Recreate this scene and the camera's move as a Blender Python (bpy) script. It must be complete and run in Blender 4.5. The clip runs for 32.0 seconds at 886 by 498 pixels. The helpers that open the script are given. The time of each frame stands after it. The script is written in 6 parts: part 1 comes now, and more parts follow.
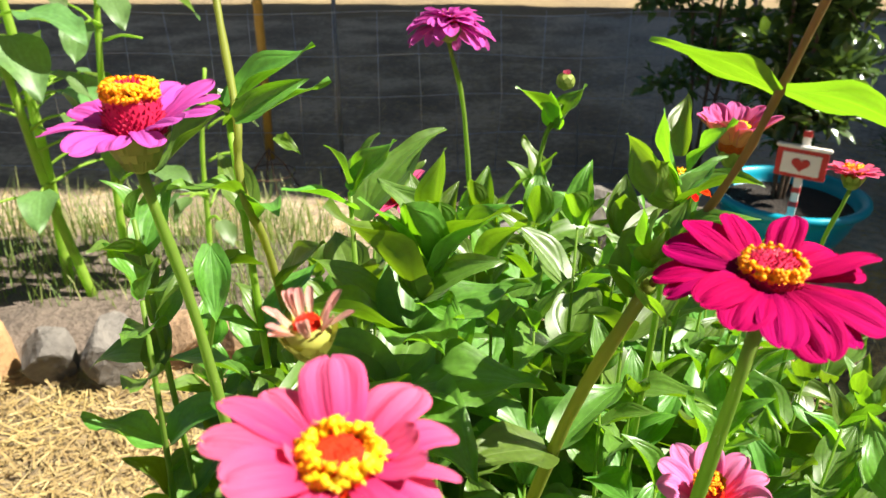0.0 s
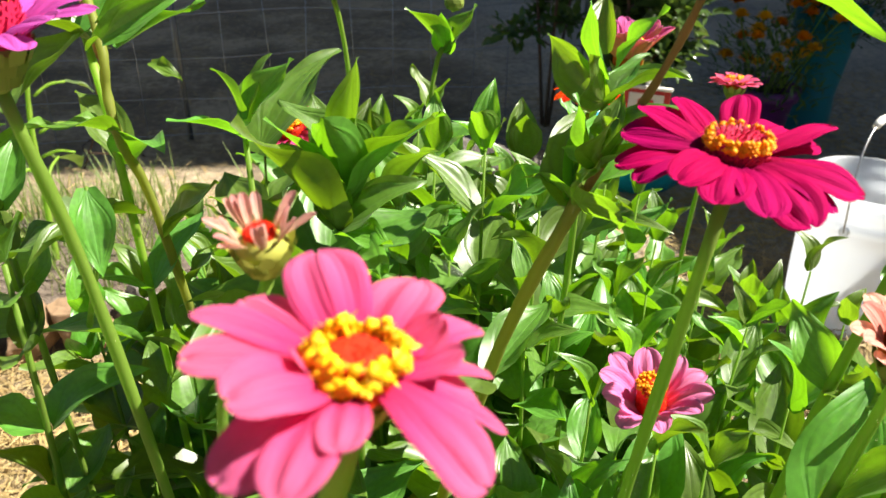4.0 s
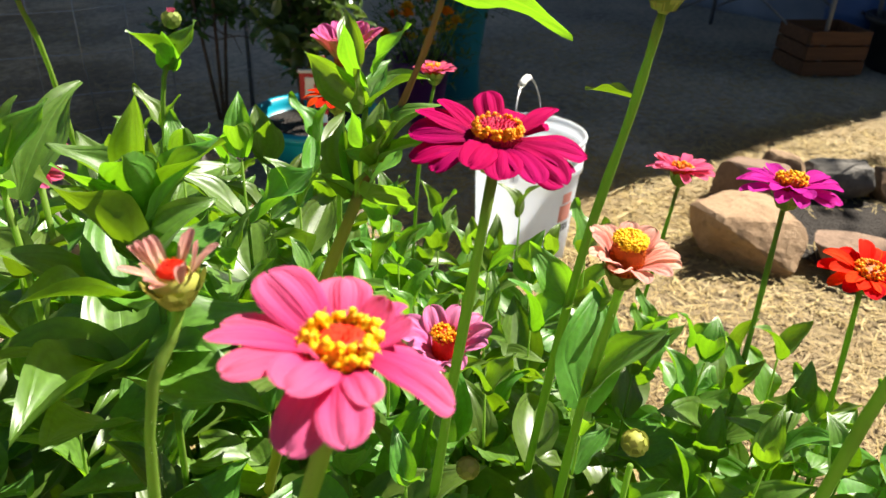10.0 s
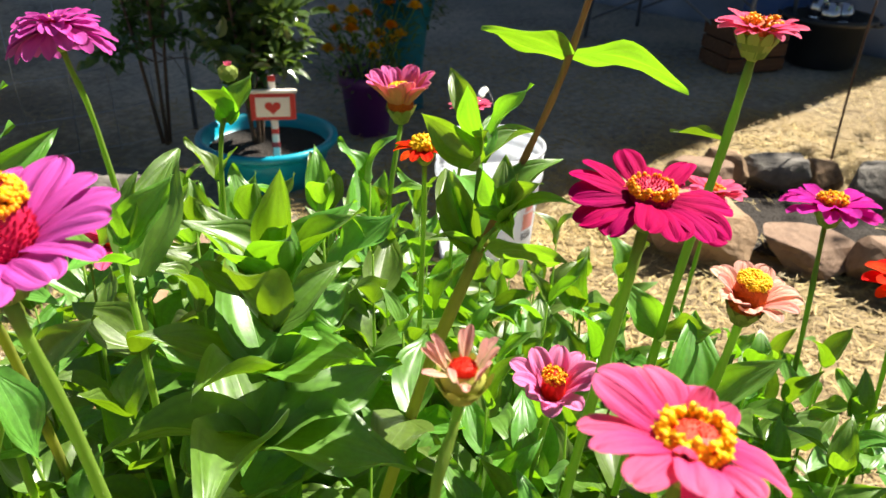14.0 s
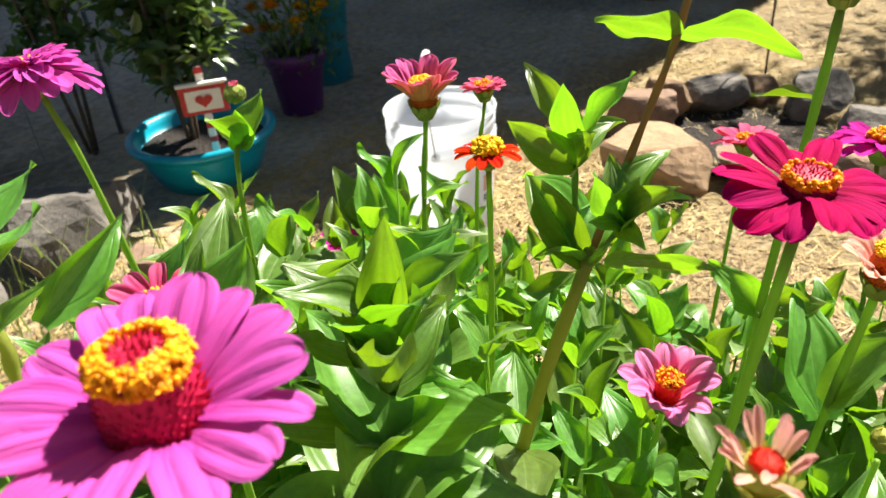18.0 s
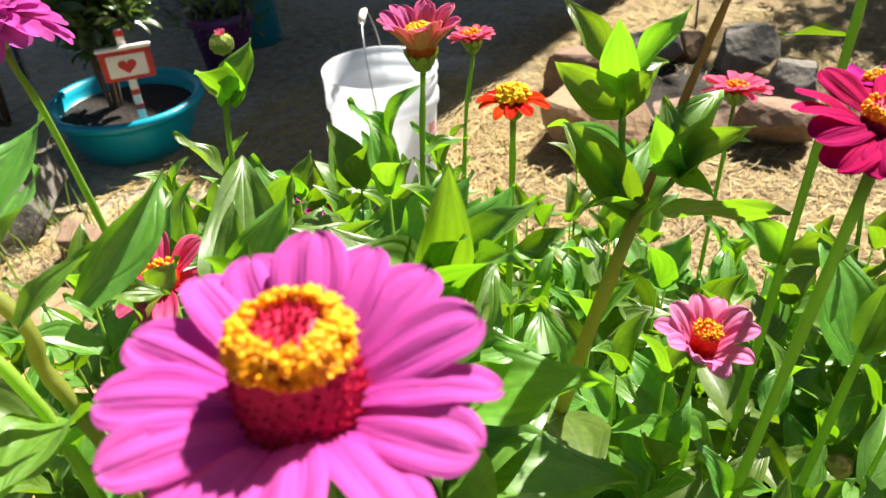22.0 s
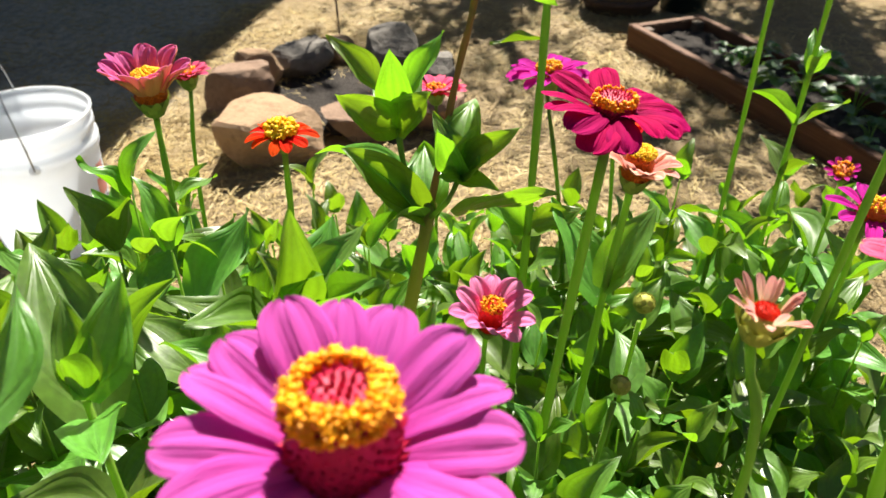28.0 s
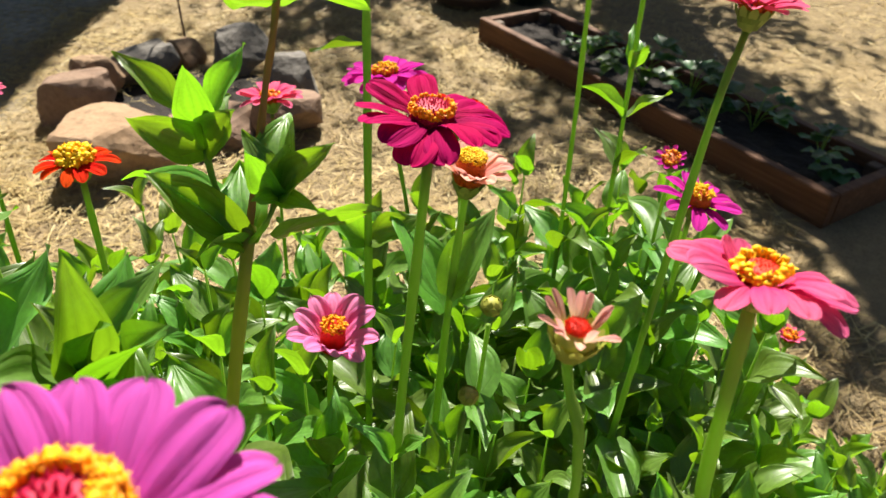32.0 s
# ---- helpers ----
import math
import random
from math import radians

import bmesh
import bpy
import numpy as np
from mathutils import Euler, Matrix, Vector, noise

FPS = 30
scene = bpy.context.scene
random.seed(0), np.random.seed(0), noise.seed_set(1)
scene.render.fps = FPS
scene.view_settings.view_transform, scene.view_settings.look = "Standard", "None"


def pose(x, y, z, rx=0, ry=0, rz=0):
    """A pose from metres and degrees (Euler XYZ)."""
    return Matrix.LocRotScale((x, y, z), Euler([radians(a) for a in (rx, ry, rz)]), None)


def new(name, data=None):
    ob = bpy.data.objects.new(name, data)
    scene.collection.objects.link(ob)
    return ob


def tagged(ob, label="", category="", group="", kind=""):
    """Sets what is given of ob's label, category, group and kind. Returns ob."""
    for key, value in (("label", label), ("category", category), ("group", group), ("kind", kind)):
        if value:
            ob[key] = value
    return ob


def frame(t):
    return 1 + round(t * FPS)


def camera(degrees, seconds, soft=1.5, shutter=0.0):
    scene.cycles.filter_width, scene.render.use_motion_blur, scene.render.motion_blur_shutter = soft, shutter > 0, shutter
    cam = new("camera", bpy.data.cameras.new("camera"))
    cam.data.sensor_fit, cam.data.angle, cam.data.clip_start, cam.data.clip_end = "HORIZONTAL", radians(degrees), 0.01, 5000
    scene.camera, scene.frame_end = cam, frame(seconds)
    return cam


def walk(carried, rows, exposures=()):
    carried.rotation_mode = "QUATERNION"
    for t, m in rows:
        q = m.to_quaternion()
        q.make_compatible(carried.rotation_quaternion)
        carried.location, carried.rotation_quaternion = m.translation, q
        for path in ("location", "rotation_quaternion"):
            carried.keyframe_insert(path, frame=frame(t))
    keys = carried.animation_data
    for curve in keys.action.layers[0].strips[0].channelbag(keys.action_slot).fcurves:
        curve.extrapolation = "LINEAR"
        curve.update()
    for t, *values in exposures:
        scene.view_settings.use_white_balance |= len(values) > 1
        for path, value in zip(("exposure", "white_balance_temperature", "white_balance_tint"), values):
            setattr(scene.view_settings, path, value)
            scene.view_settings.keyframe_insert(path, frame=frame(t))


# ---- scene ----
cam = camera(61.3, 32.0)
# seconds, eye in metres, Euler angles in degrees
ROWS = [
    (0, 0.0009, -0.0004, 1.0387, 63.73, -0.14, -0.25),
    (0.5, -0.0047, 0.0023, 1.0346, 63.51, 0.30, -1.34),
    (1, -0.0104, 0.0044, 1.0279, 63.45, 0.61, -2.34),
    (1.5, -0.0135, 0.0072, 1.0227, 62.70, 1.51, -3.73),
    (2, -0.0168, 0.0113, 1.0160, 62.18, 1.41, -5.89),
    (2.5, -0.0202, 0.0122, 1.0130, 61.67, 1.23, -7.59),
    (4.5, -0.0252, 0.0173, 1.0124, 60.75, -1.30, -13.96),
    (5, -0.0229, 0.0181, 1.0144, 60.52, -1.23, -16.33),
    (5.5, -0.0211, 0.0178, 1.0149, 60.36, -1.29, -18.73),
    (6, -0.0195, 0.0175, 1.0148, 60.09, -1.16, -21.78),
    (6.5, -0.0198, 0.0147, 1.0137, 60.17, -1.44, -23.75),
    (7, -0.0222, 0.0120, 1.0118, 60.35, -2.31, -26.60),
    (7.5, -0.0257, 0.0079, 1.0125, 60.08, -2.42, -28.79),
    (8, -0.0327, 0.0027, 1.0147, 59.93, -3.05, -31.18),
    (8.5, -0.0405, 0.0000, 1.0175, 60.16, -3.43, -33.19),
    (9, -0.0526, -0.0019, 1.0236, 60.13, -3.02, -34.98),
    (9.5, -0.0641, -0.0006, 1.0289, 60.53, -3.00, -36.72),
    (10, -0.0790, 0.0004, 1.0338, 60.56, -2.29, -37.57),
    (10.5, -0.0911, 0.0039, 1.0365, 60.93, -2.10, -38.83),
    (11, -0.1026, 0.0096, 1.0392, 60.75, -2.16, -40.31),
    (11.5, -0.1123, 0.0148, 1.0424, 60.61, -2.06, -41.28),
    (12, -0.1230, 0.0202, 1.0479, 60.60, -2.00, -41.44),
    (12.5, -0.1288, 0.0283, 1.0507, 60.73, -2.18, -41.70),
    (13, -0.1345, 0.0381, 1.0538, 60.85, -1.76, -42.44),
    (13.5, -0.1389, 0.0475, 1.0543, 61.17, -1.85, -43.13),
    (14, -0.1436, 0.0593, 1.0542, 61.20, -1.64, -43.70),
    (14.5, -0.1477, 0.0701, 1.0555, 61.21, -0.78, -44.39),
    (15, -0.1513, 0.0828, 1.0575, 61.24, 0.87, -45.61),
    (15.5, -0.1541, 0.0935, 1.0575, 61.21, 1.30, -46.61),
    (17.5, -0.1569, 0.1352, 1.0603, 59.12, 3.14, -51.03),
    (18, -0.1548, 0.1433, 1.0611, 57.91, 3.69, -52.08),
    (18.5, -0.1538, 0.1510, 1.0620, 57.80, 4.43, -52.94),
    (19, -0.1537, 0.1578, 1.0597, 57.55, 4.10, -53.66),
    (19.5, -0.1544, 0.1661, 1.0569, 56.92, 3.60, -54.95),
    (20, -0.1571, 0.1720, 1.0555, 56.28, 3.64, -55.21),
    (20.5, -0.1597, 0.1779, 1.0531, 55.77, 3.41, -55.73),
    (21, -0.1620, 0.1827, 1.0505, 55.65, 2.88, -56.39),
    (21.5, -0.1650, 0.1871, 1.0492, 55.25, 2.75, -56.77),
    (22, -0.1666, 0.1915, 1.0480, 54.91, 2.55, -57.81),
    (22.5, -0.1690, 0.1970, 1.0453, 54.91, 1.63, -59.01),
    (23, -0.1713, 0.2024, 1.0437, 55.11, 1.04, -60.32),
    (23.5, -0.1733, 0.2086, 1.0442, 54.85, 1.13, -62.20),
    (24, -0.1753, 0.2138, 1.0446, 54.61, 0.90, -64.22),
    (24.5, -0.1794, 0.2186, 1.0464, 54.45, 0.48, -66.51),
    (26.5, -0.1927, 0.2367, 1.0594, 54.39, 0.30, -76.48),
    (27, -0.1929, 0.2377, 1.0621, 54.49, 0.49, -79.17),
    (27.5, -0.1935, 0.2371, 1.0626, 54.87, -0.41, -82.14),
    (28, -0.1943, 0.2357, 1.0638, 55.07, -0.52, -84.68),
    (28.5, -0.1968, 0.2331, 1.0655, 55.18, -0.86, -86.79),
    (29, -0.1970, 0.2312, 1.0661, 55.29, -1.15, -89.13),
    (29.5, -0.1976, 0.2286, 1.0674, 55.30, -1.06, -90.73),
    (30, -0.1962, 0.2260, 1.0676, 55.21, -1.20, -92.16),
    (30.5, -0.1942, 0.2225, 1.0663, 55.29, -1.92, -93.61),
    (31, -0.1915, 0.2200, 1.0653, 55.17, -2.30, -93.99),
    (31.5, -0.1855, 0.2176, 1.0644, 55.12, -2.48, -94.35),
    (32, -0.1760, 0.2156, 1.0632, 55.02, -2.26, -95.03),
]
walk(cam, [(t, pose(x, y, z, rx, ry, rz)) for t, x, y, z, rx, ry, rz in ROWS],
     [(0.0, 1.56), (5.0, 1.49), (8.0, 1.37), (12.0, 1.54), (18.0, 1.63), (24.0, 1.58), (28.0, 1.49), (32.0, 1.37)])
cam.data.dof.use_dof, cam.data.dof.focus_distance, cam.data.dof.aperture_fstop = True, 0.36, 24.0

# ---- light ----
world = bpy.data.worlds.new("world")
scene.world = world
world.use_nodes = True
wn = world.node_tree.nodes
sky = wn.new("ShaderNodeTexSky")
sky.sky_type = "NISHITA"
sky.sun_disc = False
SUN_EL, SUN_AZ = 50.8, 93.5          # azimuth clockwise from +y
sky.sun_elevation, sky.sun_rotation = radians(SUN_EL), radians(SUN_AZ)
wn["Background"].inputs[1].default_value = 0.023
world.node_tree.links.new(sky.outputs[0], wn["Background"].inputs[0])
sun = new("sun", bpy.data.lights.new("sun", "SUN"))
sun.data.energy, sun.data.angle, sun.data.color = 5.0, radians(0.53), (1.0, 0.94, 0.82)
to_sun = Vector((math.sin(radians(SUN_AZ)) * math.cos(radians(SUN_EL)), math.cos(radians(SUN_AZ)) * math.cos(radians(SUN_EL)), math.sin(radians(SUN_EL))))
sun.rotation_mode = "QUATERNION"
sun.rotation_quaternion = to_sun.to_track_quat("Z", "Y")

R = random.Random(7)


# ---- materials ----
class Mat:
    """A small node builder round one Principled material."""

    def __init__(self, name, color=(0.5, 0.5, 0.5), rough=0.6, metal=0.0, spec=0.5):
        self.m = bpy.data.materials.new(name)
        self.m.use_nodes = True
        self.t = self.m.node_tree
        self.p = self.t.nodes["Principled BSDF"]
        self.p.inputs["Base Color"].default_value = (*color, 1)
        self.p.inputs["Roughness"].default_value = rough
        self.p.inputs["Metallic"].default_value = metal
        self.p.inputs["Specular IOR Level"].default_value = spec

    def n(self, kind, **sets):
        node = self.t.nodes.new("ShaderNode" + kind)
        for k, v in sets.items():
            if k in node.inputs:
                node.inputs[k].default_value = v
        return node

    def link(self, a, b):
        self.t.links.new(a, b)

    def coord(self, which="Object"):
        return self.n("TexCoord").outputs[which]

    def noise(self, scale, detail=4, rough=0.55, vec=None, distort=0.0):
        k = self.n("TexNoise", Scale=scale, Detail=detail, Roughness=rough, Distortion=distort)
        self.link(vec if vec is not None else self.coord(), k.inputs["Vector"])
        return k.outputs["Fac"]

    def ramp(self, fac, stops):
        k = self.n("ValToRGB")
        el = k.color_ramp.elements
        while len(el) < len(stops):
            el.new(0.5)
        for e, (p, c) in zip(el, stops):
            e.position, e.color = p, (*c, 1)
        self.link(fac, k.inputs["Fac"])
        return k.outputs["Color"]

    def mix(self, fac, a, b, mode="MIX"):
        k = self.n("MixRGB")
        k.blend_type = mode
        for sock, v in zip(k.inputs, (fac, a, b)):
            if isinstance(v, (int, float)):
                sock.default_value = v
            elif isinstance(v, tuple):
                sock.default_value = (*v, 1)
            else:
                self.link(v, sock)
        return k.outputs["Color"]

    def math(self, op, a, b=0.0):
        k = self.n("Math")
        k.operation = op
        for sock, v in zip(k.inputs, (a, b)):
            if isinstance(v, (int, float)):
                sock.default_value = v
            else:
                self.link(v, sock)
        return k.outputs[0]

    def hsv(self, color, hue=None, sat=None, val=None):
        k = self.n("HueSaturation")
        self.link(color, k.inputs["Color"])
        for name, v in (("Hue", hue), ("Saturation", sat), ("Value", val)):
            if v is not None:
                if isinstance(v, (int, float)):
                    k.inputs[name].default_value = v
                else:
                    self.link(v, k.inputs[name])
        return k.outputs["Color"]

    def rand(self, lo, hi, island=False):
        src = self.n("NewGeometry").outputs["Random Per Island"] if island else self.n("ObjectInfo").outputs["Random"]
        k = self.n("MapRange")
        k.inputs["To Min"].default_value, k.inputs["To Max"].default_value = lo, hi
        self.link(src, k.inputs["Value"])
        return k.outputs[0]

    def color(self, c):
        self.link(c, self.p.inputs["Base Color"])
        return self

    def bump(self, height, strength=0.3, distance=0.01):
        k = self.n("Bump", Strength=strength, Distance=distance)
        self.link(height, k.inputs["Height"])
        self.link(k.outputs[0], self.p.inputs["Normal"])
        self.normal = k.outputs[0]
        return self

    def thin(self, amount, color):
        """Let light through a thin sheet: a translucent lobe beside the surface."""
        tr = self.n("BsdfTranslucent")
        if isinstance(color, tuple):
            tr.inputs["Color"].default_value = (*color, 1)
        else:
            self.link(color, tr.inputs["Color"])
        mx = self.n("MixShader")
        mx.inputs[0].default_value = amount
        self.link(self.p.outputs[0], mx.inputs[1])
        self.link(tr.outputs[0], mx.inputs[2])
        self.link(mx.outputs[0], self.t.nodes["Material Output"].inputs["Surface"])
        return self


def leaf_material(name, top, through_color, amount=0.42, rough=0.42, vein=0.5):
    k = Mat(name, top, rough, spec=0.85)
    uv = k.n("UVMap").outputs[0]
    sep = k.n("SeparateXYZ")
    k.link(uv, sep.inputs[0])
    across = k.math("ABSOLUTE", k.math("SUBTRACT", sep.outputs[0], 0.5))
    # midrib, and side veins that run almost parallel to it
    rib = k.math("SUBTRACT", 1.0, k.math("MINIMUM", k.math("MULTIPLY", across, 26.0), 1.0))
    bow = k.math("MULTIPLY", k.math("SINE", k.math("MULTIPLY", sep.outputs[1], 3.14159)), 0.23)
    side = k.math("ABSOLUTE", k.math("SUBTRACT", across, bow))
    side = k.math("SUBTRACT", 1.0, k.math("MINIMUM", k.math("MULTIPLY", side, 30.0), 1.0))
    net = k.n("TexVoronoi", Scale=26.0)
    net.feature = "DISTANCE_TO_EDGE"
    k.link(uv, net.inputs["Vector"])
    netf = k.math("MINIMUM", k.math("MULTIPLY", net.outputs["Distance"], 7.0), 1.0)
    lines = k.math("MAXIMUM", rib, k.math("MULTIPLY", side, 0.6))
    fine = k.noise(5.0, 3, vec=uv)
    big = k.noise(18.0, 3)
    c = k.ramp(big, [(0.3, tuple(v * 0.72 for v in top)), (0.7, tuple(v * 1.25 for v in top))])
    c = k.mix(k.math("MULTIPLY", lines, vein), c, tuple(min(1, v * 1.9 + 0.05) for v in top))
    c = k.hsv(c, hue=k.rand(0.47, 0.525), val=k.rand(0.62, 1.28))
    k.color(c)
    # two more vein pairs, pressed into the blade
    bow2 = k.math("MULTIPLY", k.math("SINE", k.math("MULTIPLY", sep.outputs[1], 3.14159)), 0.40)
    side2 = k.math("ABSOLUTE", k.math("SUBTRACT", across, bow2))
    side2 = k.math("SUBTRACT", 1.0, k.math("MINIMUM", k.math("MULTIPLY", side2, 22.0), 1.0))
    pillow = k.math("MAXIMUM", k.math("SUBTRACT", 1.0, k.math("MINIMUM", k.math("MULTIPLY", across, 11.0), 1.0)), k.math("MAXIMUM", k.math("SUBTRACT", 1.0, k.math("MINIMUM", k.math("MULTIPLY", k.math("ABSOLUTE", k.math("SUBTRACT", across, bow)), 11.0), 1.0)), side2))
    lines = k.math("MAXIMUM", lines, k.math("MULTIPLY", pillow, 0.75))
    h = k.math("ADD", k.math("MULTIPLY", netf, 0.02), k.math("ADD", k.math("MULTIPLY", lines, -0.6), k.math("MULTIPLY", fine, 0.25)))
    k.bump(h, 0.42, 0.0012)
    k.p.inputs["Sheen Weight"].default_value = 0.03
    k.p.inputs["Sheen Roughness"].default_value = 0.4
    t = k.mix(k.math("MULTIPLY", lines, 0.45), through_color, tuple(v * 0.45 for v in through_color))
    t = k.hsv(t, hue=k.rand(0.485, 0.515), val=k.rand(0.7, 1.2))
    k.thin(amount, t)
    return k.m


LEAF = leaf_material("zinnia_leaf", (0.088, 0.192, 0.022), (0.36, 0.72, 0.010), 0.26, 0.42, 0.22)
LEAF_YOUNG = leaf_material("young_zinnia_leaf", (0.105, 0.235, 0.022), (0.37, 0.74, 0.016), 0.35, 0.43, 0.22)
LEAF_BROAD = leaf_material("broad_leaf", (0.10, 0.20, 0.05), (0.25, 0.42, 0.05), 0.3, 0.5, 0.35)
LEAF_SHRUB = leaf_material("shrub_leaf", (0.075, 0.155, 0.04), (0.18, 0.34, 0.03), 0.25, 0.20, 0.3)
LEAF_BED = leaf_material("bed_leaf", (0.05, 0.14, 0.035), (0.2, 0.4, 0.03), 0.3, 0.45, 0.4)


def stem_material(name, a, b):
    k = Mat(name, a, 0.5, spec=0.4)
    v = k.noise(60, 4)
    g = k.noise(9, 2)
    c = k.mix(k.math("MULTIPLY", g, 0.9), a, b)
    c = k.mix(k.math("MULTIPLY", v, 0.25), c, tuple(x * 0.7 for x in a))
    k.color(c)
    k.bump(k.noise(420, 3), 0.35, 0.0006)
    k.thin(0.45, tuple(min(1, x * 2.2) for x in a))
    return k.m


STEM = stem_material("green_stem", (0.17, 0.28, 0.04), (0.25, 0.37, 0.06))
STEM_BROWN = stem_material("ripening_stem", (0.19, 0.125, 0.055), (0.25, 0.21, 0.06))
STEM_OLIVE = stem_material("olive_stem", (0.24, 0.26, 0.05), (0.30, 0.36, 0.06))
STEM_PALE = stem_material("thick_green_stem", (0.25, 0.40, 0.05), (0.34, 0.48, 0.07))


def petal_material(name, a, b, tip=None, amount=0.36):
    """a near the heart of the bloom, b on the blade, fine lengthwise grooves."""
    k = Mat(name, b, 0.7, spec=0.05)
    uv = k.n("UVMap").outputs[0]
    sep = k.n("SeparateXYZ")
    k.link(uv, sep.inputs[0])
    comb = k.n("CombineXYZ")
    k.link(k.math("MULTIPLY", sep.outputs[0], 11.0), comb.inputs[0])
    k.link(k.math("MULTIPLY", sep.outputs[1], 0.9), comb.inputs[1])
    groove = k.noise(1.6, 3, vec=comb.outputs[0])
    stops = [(0.0, a), (0.38, b), (1.0, tip or b)]
    c = k.ramp(sep.outputs[1], stops)
    c = k.mix(k.math("MULTIPLY", k.math("GREATER_THAN", groove, 0.58), 0.07), c, tuple(x * 0.45 for x in b))
    c = k.mix(k.math("MULTIPLY", k.noise(35, 4), 0.35), c, tuple(min(1, x * 1.3 + 0.004) for x in b))
    c = k.hsv(c, hue=k.rand(0.49, 0.508), val=k.rand(0.82, 1.12))
    k.color(c)
    k.bump(groove, 0.6, 0.0018)
    k.thin(amount, c)
    return k.m


P_MAGENTA = petal_material("orchid_magenta_petal", (0.52, 0.03, 0.30), (0.57, 0.075, 0.40), (0.61, 0.11, 0.45))
P_PINK = petal_material("rose_pink_petal", (0.56, 0.012, 0.06), (0.70, 0.060, 0.19), (0.80, 0.17, 0.33))
P_CRIMSON = petal_material("crimson_petal", (0.13, 0.0, 0.02), (0.36, 0.0, 0.072), (0.47, 0.001, 0.115), 0.28)
P_PEACH = petal_material("salmon_petal", (0.68, 0.17, 0.11), (0.82, 0.36, 0.28), (0.88, 0.48, 0.40))
P_PEACH_BACK = petal_material("apricot_petal_back", (0.62, 0.27, 0.10), (0.80, 0.36, 0.20), (0.84, 0.36, 0.28))
P_SMALL = petal_material("light_pink_petal", (0.78, 0.14, 0.28), (0.85, 0.19, 0.45), (0.88, 0.28, 0.54))
P_BICOLOR = petal_material("mauve_pink_petal", (0.66, 0.10, 0.26), (0.70, 0.14, 0.36), (0.72, 0.18, 0.45))
P_ORANGE = petal_material("scarlet_orange_petal", (0.66, 0.03, 0.003), (0.68, 0.022, 0.003), (0.74, 0.06, 0.006))
P_PURPLE = petal_material("violet_magenta_petal", (0.46, 0.01, 0.20), (0.54, 0.018, 0.30), (0.58, 0.03, 0.36))
P_CORAL = petal_material("coral_pink_petal", (0.72, 0.08, 0.16), (0.76, 0.10, 0.24), (0.80, 0.18, 0.30))
P_RED = petal_material("bright_red_petal", (0.70, 0.02, 0.0), (0.80, 0.03, 0.005), (0.85, 0.05, 0.01))
P_DRY = petal_material("faded_pink_petal", (0.84, 0.62, 0.36), (0.86, 0.52, 0.40), (0.82, 0.34, 0.35), 0.4)
P_MARIGOLD = petal_material("marigold_petal", (0.75, 0.22, 0.0), (0.80, 0.28, 0.0))
P_MARIGOLD_Y = petal_material("yellow_marigold_petal", (0.80, 0.40, 0.0), (0.80, 0.45, 0.01))


def plain(name, color, rough=0.6, metal=0.0, vary=0.25, scale=40.0, bump=0.2, dist=0.002, spec=0.5):
    k = Mat(name, color, rough, metal, spec)
    a = k.noise(scale, 5)
    b = k.noise(scale * 0.16, 3)
    f = k.math("MULTIPLY", k.math("ADD", a, b), 0.5)
    k.color(k.ramp(f, [(0.25, tuple(c * (1 - vary) for c in color)), (0.75, tuple(min(1, c * (1 + vary)) for c in color))]))
    k.bump(a, bump, dist)
    return k


HAIR = plain("pale_bristle", (0.34, 0.42, 0.16), 0.6, vary=0.1).m


def scale_material(name, a, b):
    k = Mat(name, a, 0.55, spec=0.3)
    k.color(k.hsv(k.mix(k.rand(0, 1, True), a, b), val=k.rand(0.8, 1.2, True)))
    k.thin(0.2, b)
    return k.m


DISC_RED = scale_material("dark_red_disc", (0.38, 0.006, 0.035), (0.62, 0.02, 0.09))
DISC_BRIGHT = scale_material("bright_red_disc", (0.62, 0.02, 0.005), (0.80, 0.04, 0.01))
DISC_BROWN = scale_material("rust_disc", (0.42, 0.06, 0.008), (0.62, 0.15, 0.008))
FLORET = scale_material("golden_floret", (0.93, 0.31, 0.003), (0.97, 0.46, 0.005))
FLORET_YELLOW = scale_material("yellow_floret", (0.93, 0.50, 0.004), (0.97, 0.66, 0.01))
CALYX = scale_material("green_bract", (0.20, 0.28, 0.05), (0.30, 0.36, 0.08))
CALYX_PALE = scale_material("pale_yellow_bract", (0.28, 0.33, 0.045), (0.40, 0.40, 0.08))


def rock_material(name, a, b, c):
    k = Mat(name, a, 0.85, spec=0.3)
    n1, n2 = k.noise(7, 6), k.noise(45, 6, 0.65)
    col = k.mix(k.ramp(n1, [(0.35, (0, 0, 0)), (0.62, (1, 1, 1))]), a, b)
    col = k.mix(k.ramp(n2, [(0.5, (0, 0, 0)), (0.72, (0.7, 0.7, 0.7))]), col, c)
    k.color(k.hsv(col, val=k.rand(0.85, 1.15)))
    k.bump(k.math("ADD", n2, k.math("MULTIPLY", n1, 1.5)), 0.55, 0.012)
    return k.m


ROCK_TAN = rock_material("tan_sandstone", (0.26, 0.165, 0.095), (0.34, 0.225, 0.135), (0.14, 0.09, 0.055))
ROCK_PINK = rock_material("pinkish_stone", (0.20, 0.125, 0.085), (0.27, 0.18, 0.125), (0.11, 0.07, 0.05))
ROCK_GREY = rock_material("grey_stone", (0.11, 0.10, 0.09), (0.19, 0.172, 0.15), (0.07, 0.062, 0.055))
ROCK_ORANGE = rock_material("ochre_stone", (0.42, 0.24, 0.10), (0.48, 0.30, 0.15), (0.26, 0.15, 0.08))


